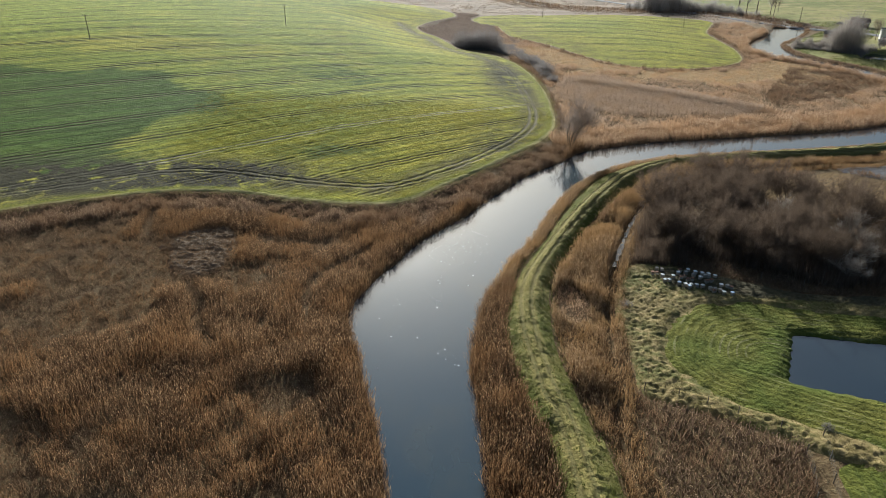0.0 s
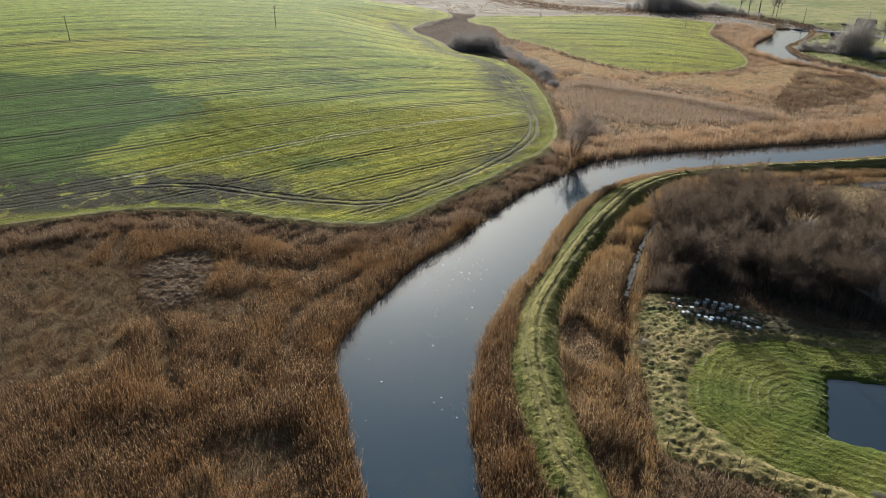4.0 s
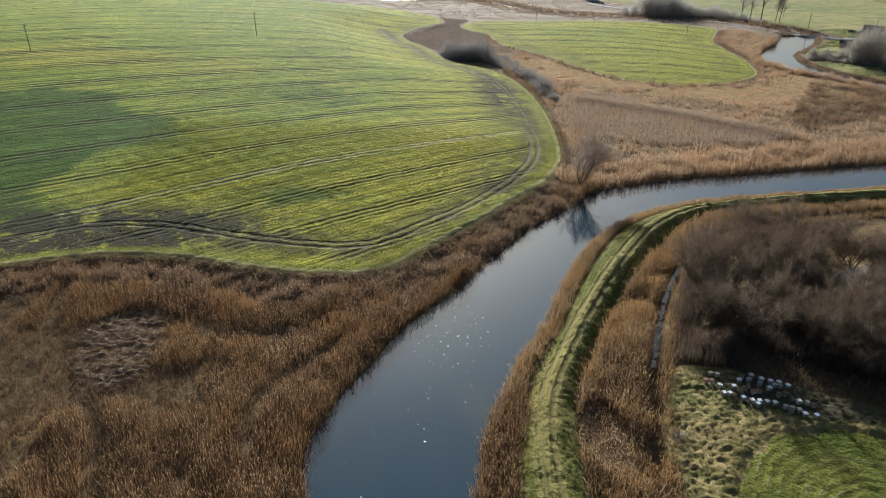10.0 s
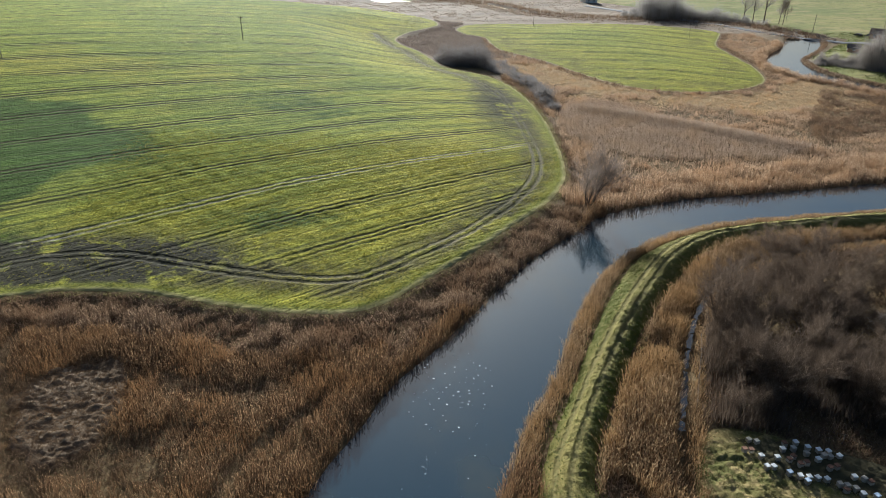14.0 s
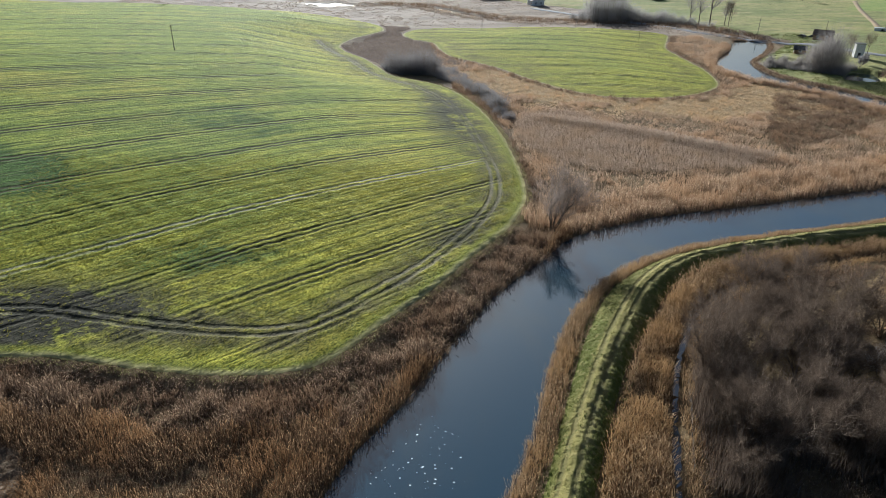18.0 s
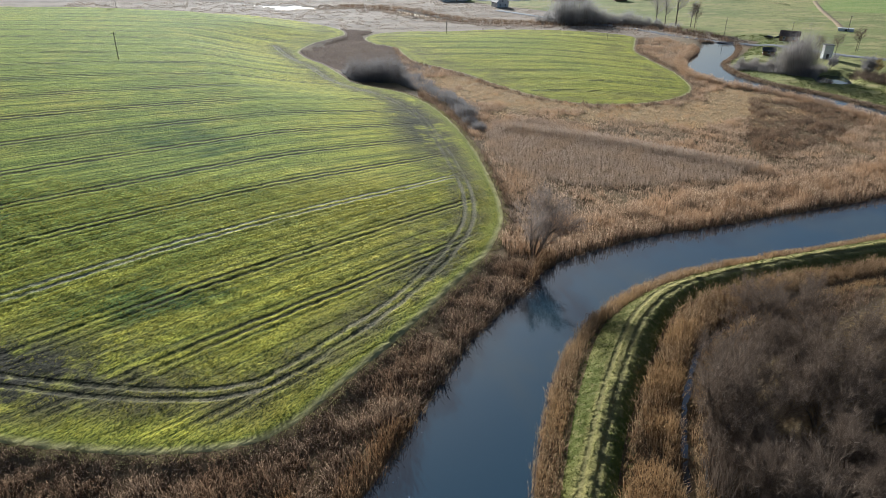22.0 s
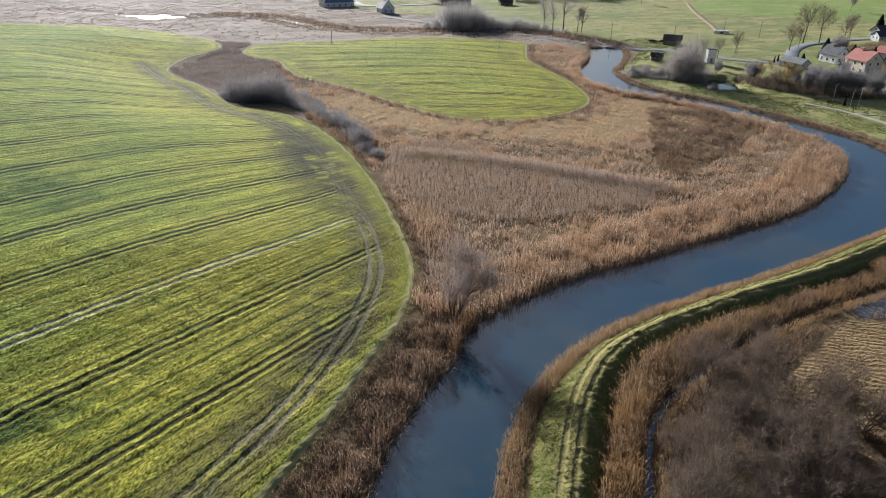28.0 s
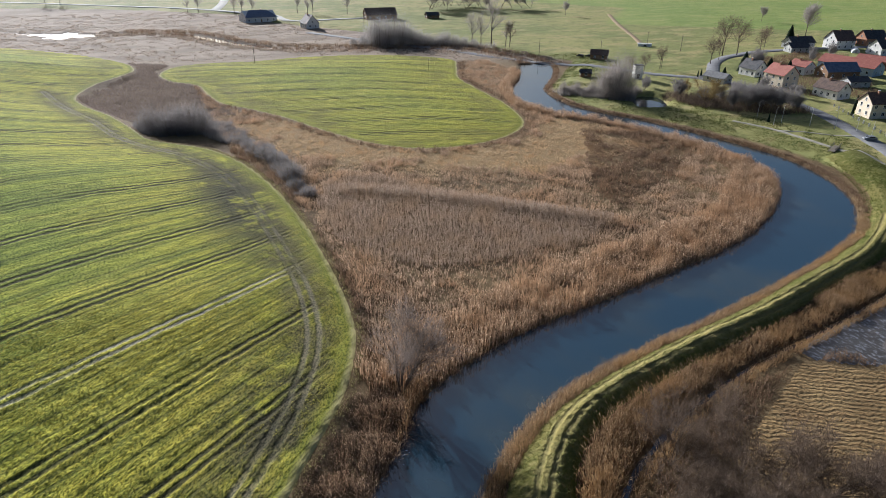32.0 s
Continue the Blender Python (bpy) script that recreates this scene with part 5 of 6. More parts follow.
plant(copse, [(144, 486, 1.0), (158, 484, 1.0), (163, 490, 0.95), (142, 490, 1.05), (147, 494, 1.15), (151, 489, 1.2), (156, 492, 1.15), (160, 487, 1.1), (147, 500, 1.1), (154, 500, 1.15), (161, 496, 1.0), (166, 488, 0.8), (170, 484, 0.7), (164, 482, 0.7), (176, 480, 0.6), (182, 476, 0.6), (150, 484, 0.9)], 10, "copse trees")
willow = twig_bush("large_willow", 12, 15.0, 4.6, 2300, M_TWIG_GREY, "large bare willow beside the village pool", 0.035, "willow")
plant(willow, [(188, 316, 1.1), (184, 319, 0.95), (191, 321, 1.0), (181, 325, 0.45), (177, 330, 0.4), (174, 335, 0.35)], 12, "pool willows")
ochre = tree("ochre_willow", 13, 8.5, 4, 0.8, 0.2, (2, 3, 4), M_TWIG_OCHRE, "weeping willow with ochre winter twigs", "willow", 0.035, 0.6)
plant(ochre, [(211, 290, 1.0), (217, 308, 0.8)], 13)
garden = tree("garden_shrub", 14, 7.5, 6, 0.85, 0.4, (2, 3, 4), M_TWIG_MID, "bare garden shrub on the village edge", "shrub", 0.035)
plant(garden, [(216, 282, 1.0), (220, 278, 1.1), (224, 275, 1.1), (228, 272, 1.05), (222, 284, 1.0), (228, 280, 1.1), (233, 276, 1.0), (236, 270, 0.9), (215, 296, 0.9), (222, 294, 0.9), (210, 305, 0.8),
                (228, 292, 0.8), (240, 276, 0.7), (243, 284, 0.7), (207, 322, 0.5), (212, 327, 0.5), (254, 300, 0.6), (262, 292, 0.6), (258, 286, 0.5), (296, 343, 0.9), (302, 347, 0.9), (350, 352, 0.8), (362, 350, 0.8), (340, 345, 0.7)], 14, "village shrubs")
spruce = conifer("spruce", 15, 7.8, 3.1, "dark green spruce in a village garden")
plant(spruce, [(284, 339, 1.1), (288, 343, 0.9), (405, 412, 1.2), (300, 326, 0.7), (295, 333, 0.8), (268, 336, 0.5)], 15, "village spruces")
cypress = conifer("cypress", 16, 4.2, 0.7, "small dark columnar cypress")
plant(cypress, [(225, 320, 1.0), (250, 335, 0.8), (254, 337, 0.8), (263, 311, 1.2), (279, 318, 1.0), (260, 262, 1.3), (231, 322, 0.6), (213, 262, 0.8), (250, 256, 1.1)], 16, "garden cypresses")
spots = [(58, 716, 0.8), (66, 711, 1.0), (92, 690, 0.9), (97, 684, 1.1), (104, 676, 0.8), (139, 668, 1.0), (146, 662, 0.9), (152, 668, 1.1), (176, 650, 0.9), (-40, 800, 1.0), (-52, 806, 0.9), (262, 640, 0.9)]
row_tree = tree("far_tree", 17, 15.0, 1, 1.0, 0.4, (4, 3, 3), M_TWIG_GREY, "far bare tree along the valley road", "tree", 0.05, 0, 3, 0.05)
plant(row_tree, spots, 17, "far valley trees")
wood_spots = [(x, 655 + 0.03 * (x - 300) + 25 * math.sin(x * 0.05), 1.0) for x in range(250, 345, 7)]
far_wood = tree("far_wood_tree", 18, 19.0, 2, 0.8, 0.5, (3, 3, 4), M_TWIG_GREY, "dark bare tree of the far wood", "tree", 0.09, 0, 3, 0.15)
plant(far_wood, wood_spots + [(x, y - 30, s) for x, y, s in wood_spots[5:9]], 18, "far wood trees")


ROAD_LINE = np.array([(150, 505), (178, 462), (190, 432), (207, 407), (224, 380), (236, 350), (250, 331), (253, 304), (247, 280), (241, 262), (231, 243)], float)


# brushwood: undergrowth of the copse, the village edge and the pool
def brush(poly, spacing, h0, h1, label, seed, material=M_TWIG, width=0.05):
    x, y = scatter((*poly.min(axis=0), *poly.max(axis=0)), spacing, seed)
    ok = signed(x, y, poly) + 5 * (fractal(x, y, 6, seed) - 0.5) > 0
    ok &= (signed(x, y, FIELD_1) < -0.8) & (signed(x, y, FIELD_2) < -0.8) & (signed(x, y, GARDEN_POOL) < -0.3) & (signed(x, y, RIVER) < -0.5) & (line_dist(x, y, ROAD_LINE) > 3.5)
    x, y = x[ok], y[ok]
    stuff("brushwood", stalk_mesh("brushwood", x, y, h0 + (h1 - h0) * fractal(x, y, 5, seed + 1), material, 9, spacing * 0.4, width, 0.4, 0.0, seed), label, "brushwood")


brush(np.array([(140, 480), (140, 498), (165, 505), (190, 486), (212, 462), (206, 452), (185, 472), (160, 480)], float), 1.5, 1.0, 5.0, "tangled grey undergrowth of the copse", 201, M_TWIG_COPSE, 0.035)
brush(np.array([(204, 300), (206, 288), (214, 276), (228, 266), (240, 264), (240, 282), (228, 298), (214, 312), (206, 312)], float), 1.0, 0.6, 4.5, "bare brown brushwood on the village edge", 202, M_TWIG)
brush(np.array([(170, 338), (176, 322), (184, 308), (198, 300), (206, 324), (196, 326), (186, 330), (178, 338)], float), 0.7, 0.6, 4.0, "bare willow brushwood round the pool", 203, M_TWIG_GREY)
brush(np.array([(33.3, 103), (36.5, 114), (43, 127), (52, 139), (52, 130), (47, 117), (46, 108), (42, 103.5)], float), 0.6, 0.6, 4.5, "dark brambles and brushwood along the fence", 210, M_TWIG, 0.05)
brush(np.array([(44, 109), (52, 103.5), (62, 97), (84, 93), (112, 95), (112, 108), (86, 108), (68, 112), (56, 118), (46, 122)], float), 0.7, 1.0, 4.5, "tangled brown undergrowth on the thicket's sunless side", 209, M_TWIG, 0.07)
brush(np.array([(258, 300), (262, 286), (285, 270), (300, 280), (320, 300), (300, 316), (285, 318)], float), 1.3, 0.4, 2.2, "garden bushes between the village houses", 204, M_HEATH)
brush(np.array([(290, 335), (300, 330), (340, 345), (380, 352), (360, 368), (320, 362), (296, 350)], float), 1.4, 0.4, 2.6, "garden bushes among the village plots", 205, M_HEATH)
brush(np.array([(4, 344), (4, 328), (24, 322), (31, 308), (38, 304), (37, 322), (32, 336), (18, 342)], float), 0.7, 0.6, 3.0, "grey brushwood under the field bushes", 206, M_TWIG_MID)
brush(np.array([(33, 306), (38, 296), (38, 280), (39, 255), (44, 255), (44, 285), (40, 305)], float), 0.7, 0.6, 2.6, "bare brushwood on the marsh edge", 207, M_TWIG_MID)
brush(np.array([(-30, 370), (-14, 372), (0, 352), (4, 348), (40, 345), (30, 400), (16, 440), (24, 462), (6, 470), (8, 440), (-10, 400)], float), 0.9, 0.3, 1.8, "grey-brown scrub and weeds between the two fields", 208, M_SCRUB)


# ---- built things ----
def part(name, bm, material, parent, label=""):
    """Links a bmesh as one mesh under a thing or a part."""
    me = bpy.data.meshes.new(name)
    bm.to_mesh(me)
    bm.free()
    me.materials.append(material)
    ob = new(name, me)
    ob.parent = parent
    return tagged(ob, label)


def box_bm(x0, y0, z0, x1, y1, z1, bevel=0.0, bm=None):
    bm = bm or bmesh.new()
    g = bmesh.ops.create_cube(bm, size=1.0, matrix=Matrix.Translation(((x0 + x1) / 2, (y0 + y1) / 2, (z0 + z1) / 2)) @ Matrix.Diagonal((x1 - x0, y1 - y0, z1 - z0, 1)))
    if bevel:
        bmesh.ops.bevel(bm, geom=list({e for v in g["verts"] for e in v.link_edges}), offset=bevel, segments=1, affect="EDGES")
    return bm


def prism_bm(profile, axis_from, axis_to, bm=None):
    """Extrudes a profile of (y, z) corners along x."""
    bm = bm or bmesh.new()
    a = [bm.verts.new((axis_from, y, z)) for y, z in profile]
    b = [bm.verts.new((axis_to, y, z)) for y, z in profile]
    n = len(profile)
    bm.faces.new(a[::-1])
    bm.faces.new(b)
    for i in range(n):
        bm.faces.new((a[i], a[(i + 1) % n], b[(i + 1) % n], b[i]))
    return bm


def rod_bm(a, b, r0, r1, sides=8, bm=None):
    bm = bm or bmesh.new()
    a, b = Vector(a), Vector(b)
    m = Matrix.Translation((a + b) / 2) @ (b - a).to_track_quat("Z", "Y").to_matrix().to_4x4()
    bmesh.ops.create_cone(bm, cap_ends=True, segments=sides, radius1=r0, radius2=r1, depth=(b - a).length, matrix=m)
    return bm


def mat_roof(name, a, b):
    """Tile courses running along the ridge."""
    k = Nodes(name)
    w = k.n.new("ShaderNodeTexWave")
    w.inputs["Scale"].default_value, w.inputs["Distortion"].default_value = 2.2, 0.6
    w.bands_direction = "Z"
    k.l.new(k.co, w.inputs["Vector"])
    c = k.mix(k.step(k.noise(0.8, 5), 0.35, 0.65), a, b)
    c = k.mix(k.step(k.noise(3.0, 4), 0.5, 0.8, 0.0, 0.5), c, tuple(0.55 * v for v in a))
    c = k.mix(k.math("MULTIPLY", w.outputs["Fac"], 0.25), c, tuple(0.4 * v for v in a))
    k.bump(w.outputs["Fac"], 0.5, 0.05)
    return k.done(c, 0.75, 0.0, 0.3)


W_WHITE = mat_plain("white_render", (0.72, 0.70, 0.66), (0.80, 0.78, 0.74), 0.8, 0.9, 0.2)
W_CREAM = mat_plain("cream_render", (0.66, 0.56, 0.42), (0.74, 0.64, 0.50), 0.8, 0.9, 0.2)
W_GREY = mat_plain("grey_render", (0.42, 0.42, 0.40), (0.52, 0.52, 0.50), 0.8, 0.9, 0.2)
W_BLUE = mat_plain("blue_grey_boards", (0.36, 0.46, 0.54), (0.44, 0.53, 0.60), 0.6, 0.8, 0.2)
W_BRICK = mat_plain("orange_brick", (0.40, 0.20, 0.12), (0.48, 0.26, 0.16), 1.5, 0.9, 0.4)
W_WOOD = mat_plain("brown_boards", (0.22, 0.13, 0.075), (0.30, 0.18, 0.10), 1.5, 0.85, 0.4)
R_RED = mat_roof("red_roof_tiles", (0.32, 0.10, 0.075), (0.39, 0.14, 0.10))
R_DARK = mat_roof("dark_slate_roof", (0.045, 0.045, 0.05), (0.08, 0.078, 0.08))
R_BROWN = mat_roof("brown_roof_tiles", (0.10, 0.065, 0.05), (0.16, 0.10, 0.075))
R_BLUE = mat_roof("blue_grey_sheet_roof", (0.11, 0.14, 0.20), (0.17, 0.20, 0.26))
R_GREY = mat_roof("weathered_grey_roof", (0.16, 0.16, 0.16), (0.24, 0.235, 0.23))
P_WHITE = mat_plain("white_paint", (0.74, 0.74, 0.72), (0.82, 0.82, 0.80), 2.0, 0.55, 0.0)
P_DARK = mat_plain("dark_metal", (0.03, 0.03, 0.032), (0.06, 0.06, 0.06), 3.0, 0.5, 0.0)
P_POLE = mat_plain("weathered_pole_wood", (0.14, 0.115, 0.09), (0.22, 0.19, 0.15), 3.0, 0.9, 0.4)
P_CONC = mat_plain("pale_concrete", (0.42, 0.41, 0.38), (0.54, 0.53, 0.50), 1.2, 0.9, 0.3)
P_ROAD = mat_plain("grey_asphalt", (0.14, 0.14, 0.145), (0.19, 0.19, 0.19), 0.5, 0.85, 0.2)
P_GRAVEL = mat_plain("pale_gravel", (0.34, 0.32, 0.28), (0.44, 0.42, 0.37), 0.6, 0.95, 0.4)
P_PATH = mat_plain("worn_earth_path", (0.26, 0.24, 0.19), (0.34, 0.315, 0.26), 0.6, 0.95, 0.4)
P_CAR = mat_plain("grey_car_paint", (0.30, 0.31, 0.33), (0.34, 0.35, 0.37), 1.0, 0.25, 0.0, 0.3, 0.5)
GLASS = Nodes("window_glass").done((0.02, 0.025, 0.03), 0.06, 0.0, 0.6)
P_HIVE = mat_plain("white_hive_lid", (0.74, 0.74, 0.72), (0.82, 0.82, 0.80), 2.0, 0.6, 0.0, 0.0, 0.3, 0.2)
P_HIVE_BLUE = mat_plain("pale_blue_hive_lid", (0.42, 0.52, 0.66), (0.50, 0.60, 0.72), 2.0, 0.6)
P_HIVE_BROWN = mat_plain("brown_hive_lid", (0.17, 0.085, 0.055), (0.24, 0.13, 0.085), 2.0, 0.8, 0.0, 0.0, 0.2, 0.3)
P_HIVE_GREY = mat_plain("weathered_hive_lid", (0.34, 0.31, 0.26), (0.44, 0.40, 0.34), 2.0, 0.8, 0.0, 0.0, 0.2, 0.3)
P_HIVE_BODY = mat_plain("hive_boards", (0.40, 0.34, 0.26), (0.52, 0.45, 0.36), 2.0, 0.8, 0.3, 0.0, 0.2, 0.4)


def ribbon(name, line, half, lift, material, label, category, kerb=None):
    """A road or path lying on the ground along a plan line."""
    d = np.gradient(line, axis=0)
    d /= np.linalg.norm(d, axis=1)[:, None] + 1e-9
    nrm = np.stack([-d[:, 1], d[:, 0]], -1)
    cols = []
    for s, drop in ((-1.15, 0.35), (-1.0, 0.0), (0.0, -0.03), (1.0, 0.0), (1.15, 0.35)):
        p = line + nrm * half * s
        cols.append(np.column_stack([p, np.maximum(ground_at(p[:, 0], p[:, 1]), ground_at(line[:, 0], line[:, 1])) + lift - drop]))
    co = np.stack(cols, 1)
    n = len(line)
    idx = np.arange(n * 5).reshape(n, 5)
    q = np.stack([idx[:-1, :-1], idx[:-1, 1:], idx[1:, 1:], idx[1:, :-1]], -1).reshape(-1, 4)
    return tagged(new(name, mesh_from(name, co.reshape(-1, 3), q, 4, material)), label, category, "", "structure")


ROAD = curve_pts([(120, 560), (150, 505), (178, 462), (190, 432), (207, 407), (224, 380), (236, 350), (250, 331), (253, 304), (247, 280), (241, 262), (231, 243), (219, 222), (205, 200), (190, 150)], 3)
ribbon("road", ROAD, 2.6, 0.22, P_ROAD, "narrow grey asphalt road into the village", "road")
SIDE_ROAD = curve_pts([(250, 333), (262, 338), (272, 347), (287, 361), (303, 371), (318, 376), (345, 380), (400, 372), (470, 350)], 3)
ribbon("side_road", SIDE_ROAD, 2.8, 0.26, P_ROAD, "curving pale road between village gardens", "road")
ribbon("footpath", curve_pts([(202, 268), (206, 254), (206, 240), (205, 226), (204, 213), (200, 195)], 2), 0.75, 0.15, P_PATH, "pale footpath along the village bank", "path")
ribbon("footpath", curve_pts([(206, 252), (213, 247), (219, 240), (225, 236)], 2), 0.45, 0.15, P_PATH, "pale footpath curving up to the road", "path")
ribbon("valley_road", curve_pts([(-260, 905), (-89, 826), (2, 771), (46, 743), (79, 712), (116, 664), (123, 620), (167, 618), (204, 616)], 6), 2.8, 0.25, P_GRAVEL, "pale wet road shining across the valley", "road")
ribbon("valley_road", curve_pts([(79, 712), (92, 760), (106, 830)], 6), 3.5, 0.27, P_GRAVEL, "pale side road shining in the sun", "road")


def window(parent, x, y, z, w, h, facing):
    """A window with frame, pane and sill; facing: 'x' or 'y' and the sign of the outward side."""
    a, s = facing
    o, t = 0.05 * s, 0.03 * s

    def slab(d0, d1, u0, u1, z0, z1, bm=None):
        if a == "x":
            return box_bm(min(x + d0, x + d1), y + u0, z0, max(x + d0, x + d1), y + u1, z1, 0, bm)
        return box_bm(x + u0, min(y + d0, y + d1), z0, x + u1, max(y + d0, y + d1), z1, 0, bm)

    bm = slab(0, o, -w / 2 - 0.09, -w / 2, z - 0.09, z + h + 0.09)
    slab(0, o, w / 2, w / 2 + 0.09, z - 0.09, z + h + 0.09, bm)
    slab(0, o, -w / 2, w / 2, z + h, z + h + 0.09, bm)
    slab(0, o, -w / 2, w / 2, z - 0.09, z, bm)
    slab(0, o, -0.035, 0.035, z, z + h, bm)
    fr = part("window", bm, P_WHITE, parent, "white-framed window")
    part("pane", slab(0.004 * s, t * 0.6, -w / 2, w / 2, z, z + h), GLASS, fr)
    part("sill", slab(0, 0.16 * s, -w / 2 - 0.12, w / 2 + 0.12, z - 0.16, z - 0.1), P_CONC, fr)


def house(name, px, py, turn, length, width, eave, rise, wall, roof, label, floors=1, cols=3, chimney=True, door=True, overhang=0.45, hip=0.0):
    """A gabled house: ridge along its own x; turn in degrees."""
    top = new(name)
    L, W = length / 2, width / 2
    body = part("wall", prism_bm([(-W, -0.8), (W, -0.8), (W, eave), (0, eave + rise), (-W, eave)], -L, L), wall, top)
    t, o = 0.18, overhang
    k = rise / W
    for s in (-1, 1):
        prof = [(0, eave + rise + 0.03), (0, eave + rise + t + 0.06), (s * (W + o), eave - k * o + t), (s * (W + o), eave - k * o + 0.02)]
        bm = prism_bm(prof if s < 0 else prof[::-1], -L - o, L + o)
        bmesh.ops.recalc_face_normals(bm, faces=bm.faces)
        if hip:
            for v in bm.verts:
                if abs(v.co.y) < 0.01:
                    v.co.x *= 1 - hip
        part("roof", bm, roof, top)
    if chimney:
        c = part("chimney", box_bm(L * 0.25 - 0.3, 0.2, eave + rise - 0.9, L * 0.25 + 0.3, 0.8, eave + rise + 0.9, 0.03), W_BRICK, top, "brick chimney stack")
        part("chimney_cap", box_bm(L * 0.25 - 0.38, 0.12, eave + rise + 0.905, L * 0.25 + 0.38, 0.88, eave + rise + 1.0), P_CONC, c)
    for f in range(floors):
        z = 0.9 + 2.7 * f
        for i in range(cols):
            x = -L + (i + 0.5) * length / cols
            for s in (-1, 1):
                if door and f == 0 and i == cols // 2 and s < 0:
                    dr = part("door", box_bm(x - 0.5, -W - 0.06, 0.05, x + 0.5, -W + 0.02, 2.15, 0.01), W_WOOD, top, "brown panelled house door")
                    part("door_handle", box_bm(x + 0.34, -W - 0.12, 1.0, x + 0.4, -W - 0.06, 1.15), P_DARK, dr)
                else:
                    window(top, x, s * W, z, 1.0, 1.25, ("y", s))
        for s in (-1, 1):
            for u in (-W * 0.45, W * 0.45):
                window(top, s * L, u, z, 0.95, 1.25, ("x", s))
    if rise > 2.2:
        for s in (-1, 1):
            window(top, s * L, 0, eave + 0.35, 0.9, 1.1, ("x", s))
    top.matrix_basis = pose(px, py, gz(px, py) + 0.1, 0, 0, turn)
    return tagged(top, label, "house")


house("house", 269, 305, 86, 11, 8.8, 5.6, 3.6, W_CREAM, R_RED, "two-storey cream house with a red tiled gable roof", 2, 3)
house("house", 279, 329, 88, 10, 7.6, 3.6, 3.6, W_WHITE, R_DARK, "white house with a steep dark roof", 1, 3)
house("shed", 250, 323, 98, 11, 6.0, 2.4, 1.8, W_GREY, R_GREY, "low grey shed with a weathered roof", 1, 2, False)
house("house", 305, 323, 92, 9, 7.5, 3.8, 2.4, W_WHITE, R_RED, "small white house with a faded red roof", 1, 2)
house("barn", 312, 309, 165, 17, 9.0, 3.4, 3.4, W_WOOD, R_BLUE, "wooden barn with a blue-grey sheet roof", 1, 3, False)
house("barn", 331, 316, 99, 27, 11, 3.8, 3.0, W_BLUE, R_RED, "long blue-grey hall with a red roof", 1, 5, False)
house("barn", 356, 318, 105, 20, 10, 3.6, 2.0, W_BRICK, R_RED, "low outbuilding with a dull red roof", 1, 4, False)
house("house", 271, 281, 90, 11.5, 8.0, 3.6, 3.2, W_WHITE, R_BROWN, "white bungalow with a brown tiled roof", 1, 4)
house("house", 257, 252, 160, 10, 8.0, 5.4, 3.2, W_CREAM, R_BROWN, "tall cream house beside the road", 2, 3)
house("shed", 300, 291, 165, 10, 6.5, 2.6, 1.6, W_GREY, R_DARK, "dark roofed garden shed", 1, 2, False)
house("house", 378, 384, 175, 18, 8, 3.2, 3.0, W_GREY, R_DARK, "long low farmhouse with a dark roof", 1, 4)
house("house", 398, 372, 168, 13, 11, 5.2, 5.0, W_WHITE, R_BROWN, "large white house with a steep brown gable", 2, 3)
house("house", 430, 374, 165, 14, 10, 4.2, 4.4, W_BRICK, R_DARK, "orange house with a dark roof", 1, 3)
house("house", 402, 346, 170, 15, 10, 4.0, 4.2, W_WHITE, R_DARK, "white house with a blue-black roof", 1, 4)
house("house", 418, 384, 120, 9, 8, 3.8, 3.2, W_WOOD, R_DARK, "small dark wooden house", 1, 2)
house("house", 362, 372, 165, 12, 7, 2.8, 2.2, W_GREY, R_DARK, "low grey outbuilding with a dark roof", 1, 3, False)
house("villa", 101, 636, 10, 24, 15, 3.8, 4.0, W_WHITE, R_BLUE, "white villa with a blue-grey hipped roof", 1, 5, True, True, 0.8, 0.45)
house("house", 128, 586, 100, 10.5, 9.5, 3.4, 5.4, W_WHITE, R_BROWN, "white house with a steep brown roof in the valley", 1, 3)
house("barn", 190, 610, 175, 24, 12, 3.4, 4.6, W_WOOD, R_BROWN, "dark timber barn behind the copse", 1, 4, False)
house("shed", 230, 600, 175, 10, 6, 2.4, 2.0, W_WOOD, R_DARK, "small dark shed near the barn", 1, 2, False)
house("garden_hut", 202, 358, 150, 5.0, 3.4, 2.0, 1.3, W_WOOD, R_DARK, "small dark wooden hut by the river", 1, 1, False)
house("shed", 240, 398, 140, 9, 6, 2.6, 2.2, W_WOOD, R_BROWN, "brown shed hidden by the road", 1, 2, False)


def transformer_tower(px, py):
    top = new("transformer_tower")
    part("wall", box_bm(-1.9, -1.7, -0.5, 1.9, 1.7, 6.0, 0.05), W_WHITE, top)
    part("roof", box_bm(-2.15, -1.95, 6.0, 2.15, 1.95, 6.25, 0.04), R_DARK, top, "flat dark roof slab")
    d = part("door", box_bm(-0.6, -1.76, 0.1, 0.6, -1.68, 2.2, 0.02), P_DARK, top, "dark metal door")
    part("door_handle", box_bm(0.4, -1.82, 1.0, 0.46, -1.76, 1.2), P_CONC, d)
    for i in range(3):
        part("insulator", rod_bm((-1.0 + i, -1.7, 5.2), (-1.0 + i, -2.05, 5.3), 0.09, 0.06), P_DARK, top)
    top.matrix_basis = pose(px, py, gz(px, py), 0, 0, -20)
    tagged(top, "white transformer tower with a flat dark roof", "tower")


transformer_tower(222, 345)


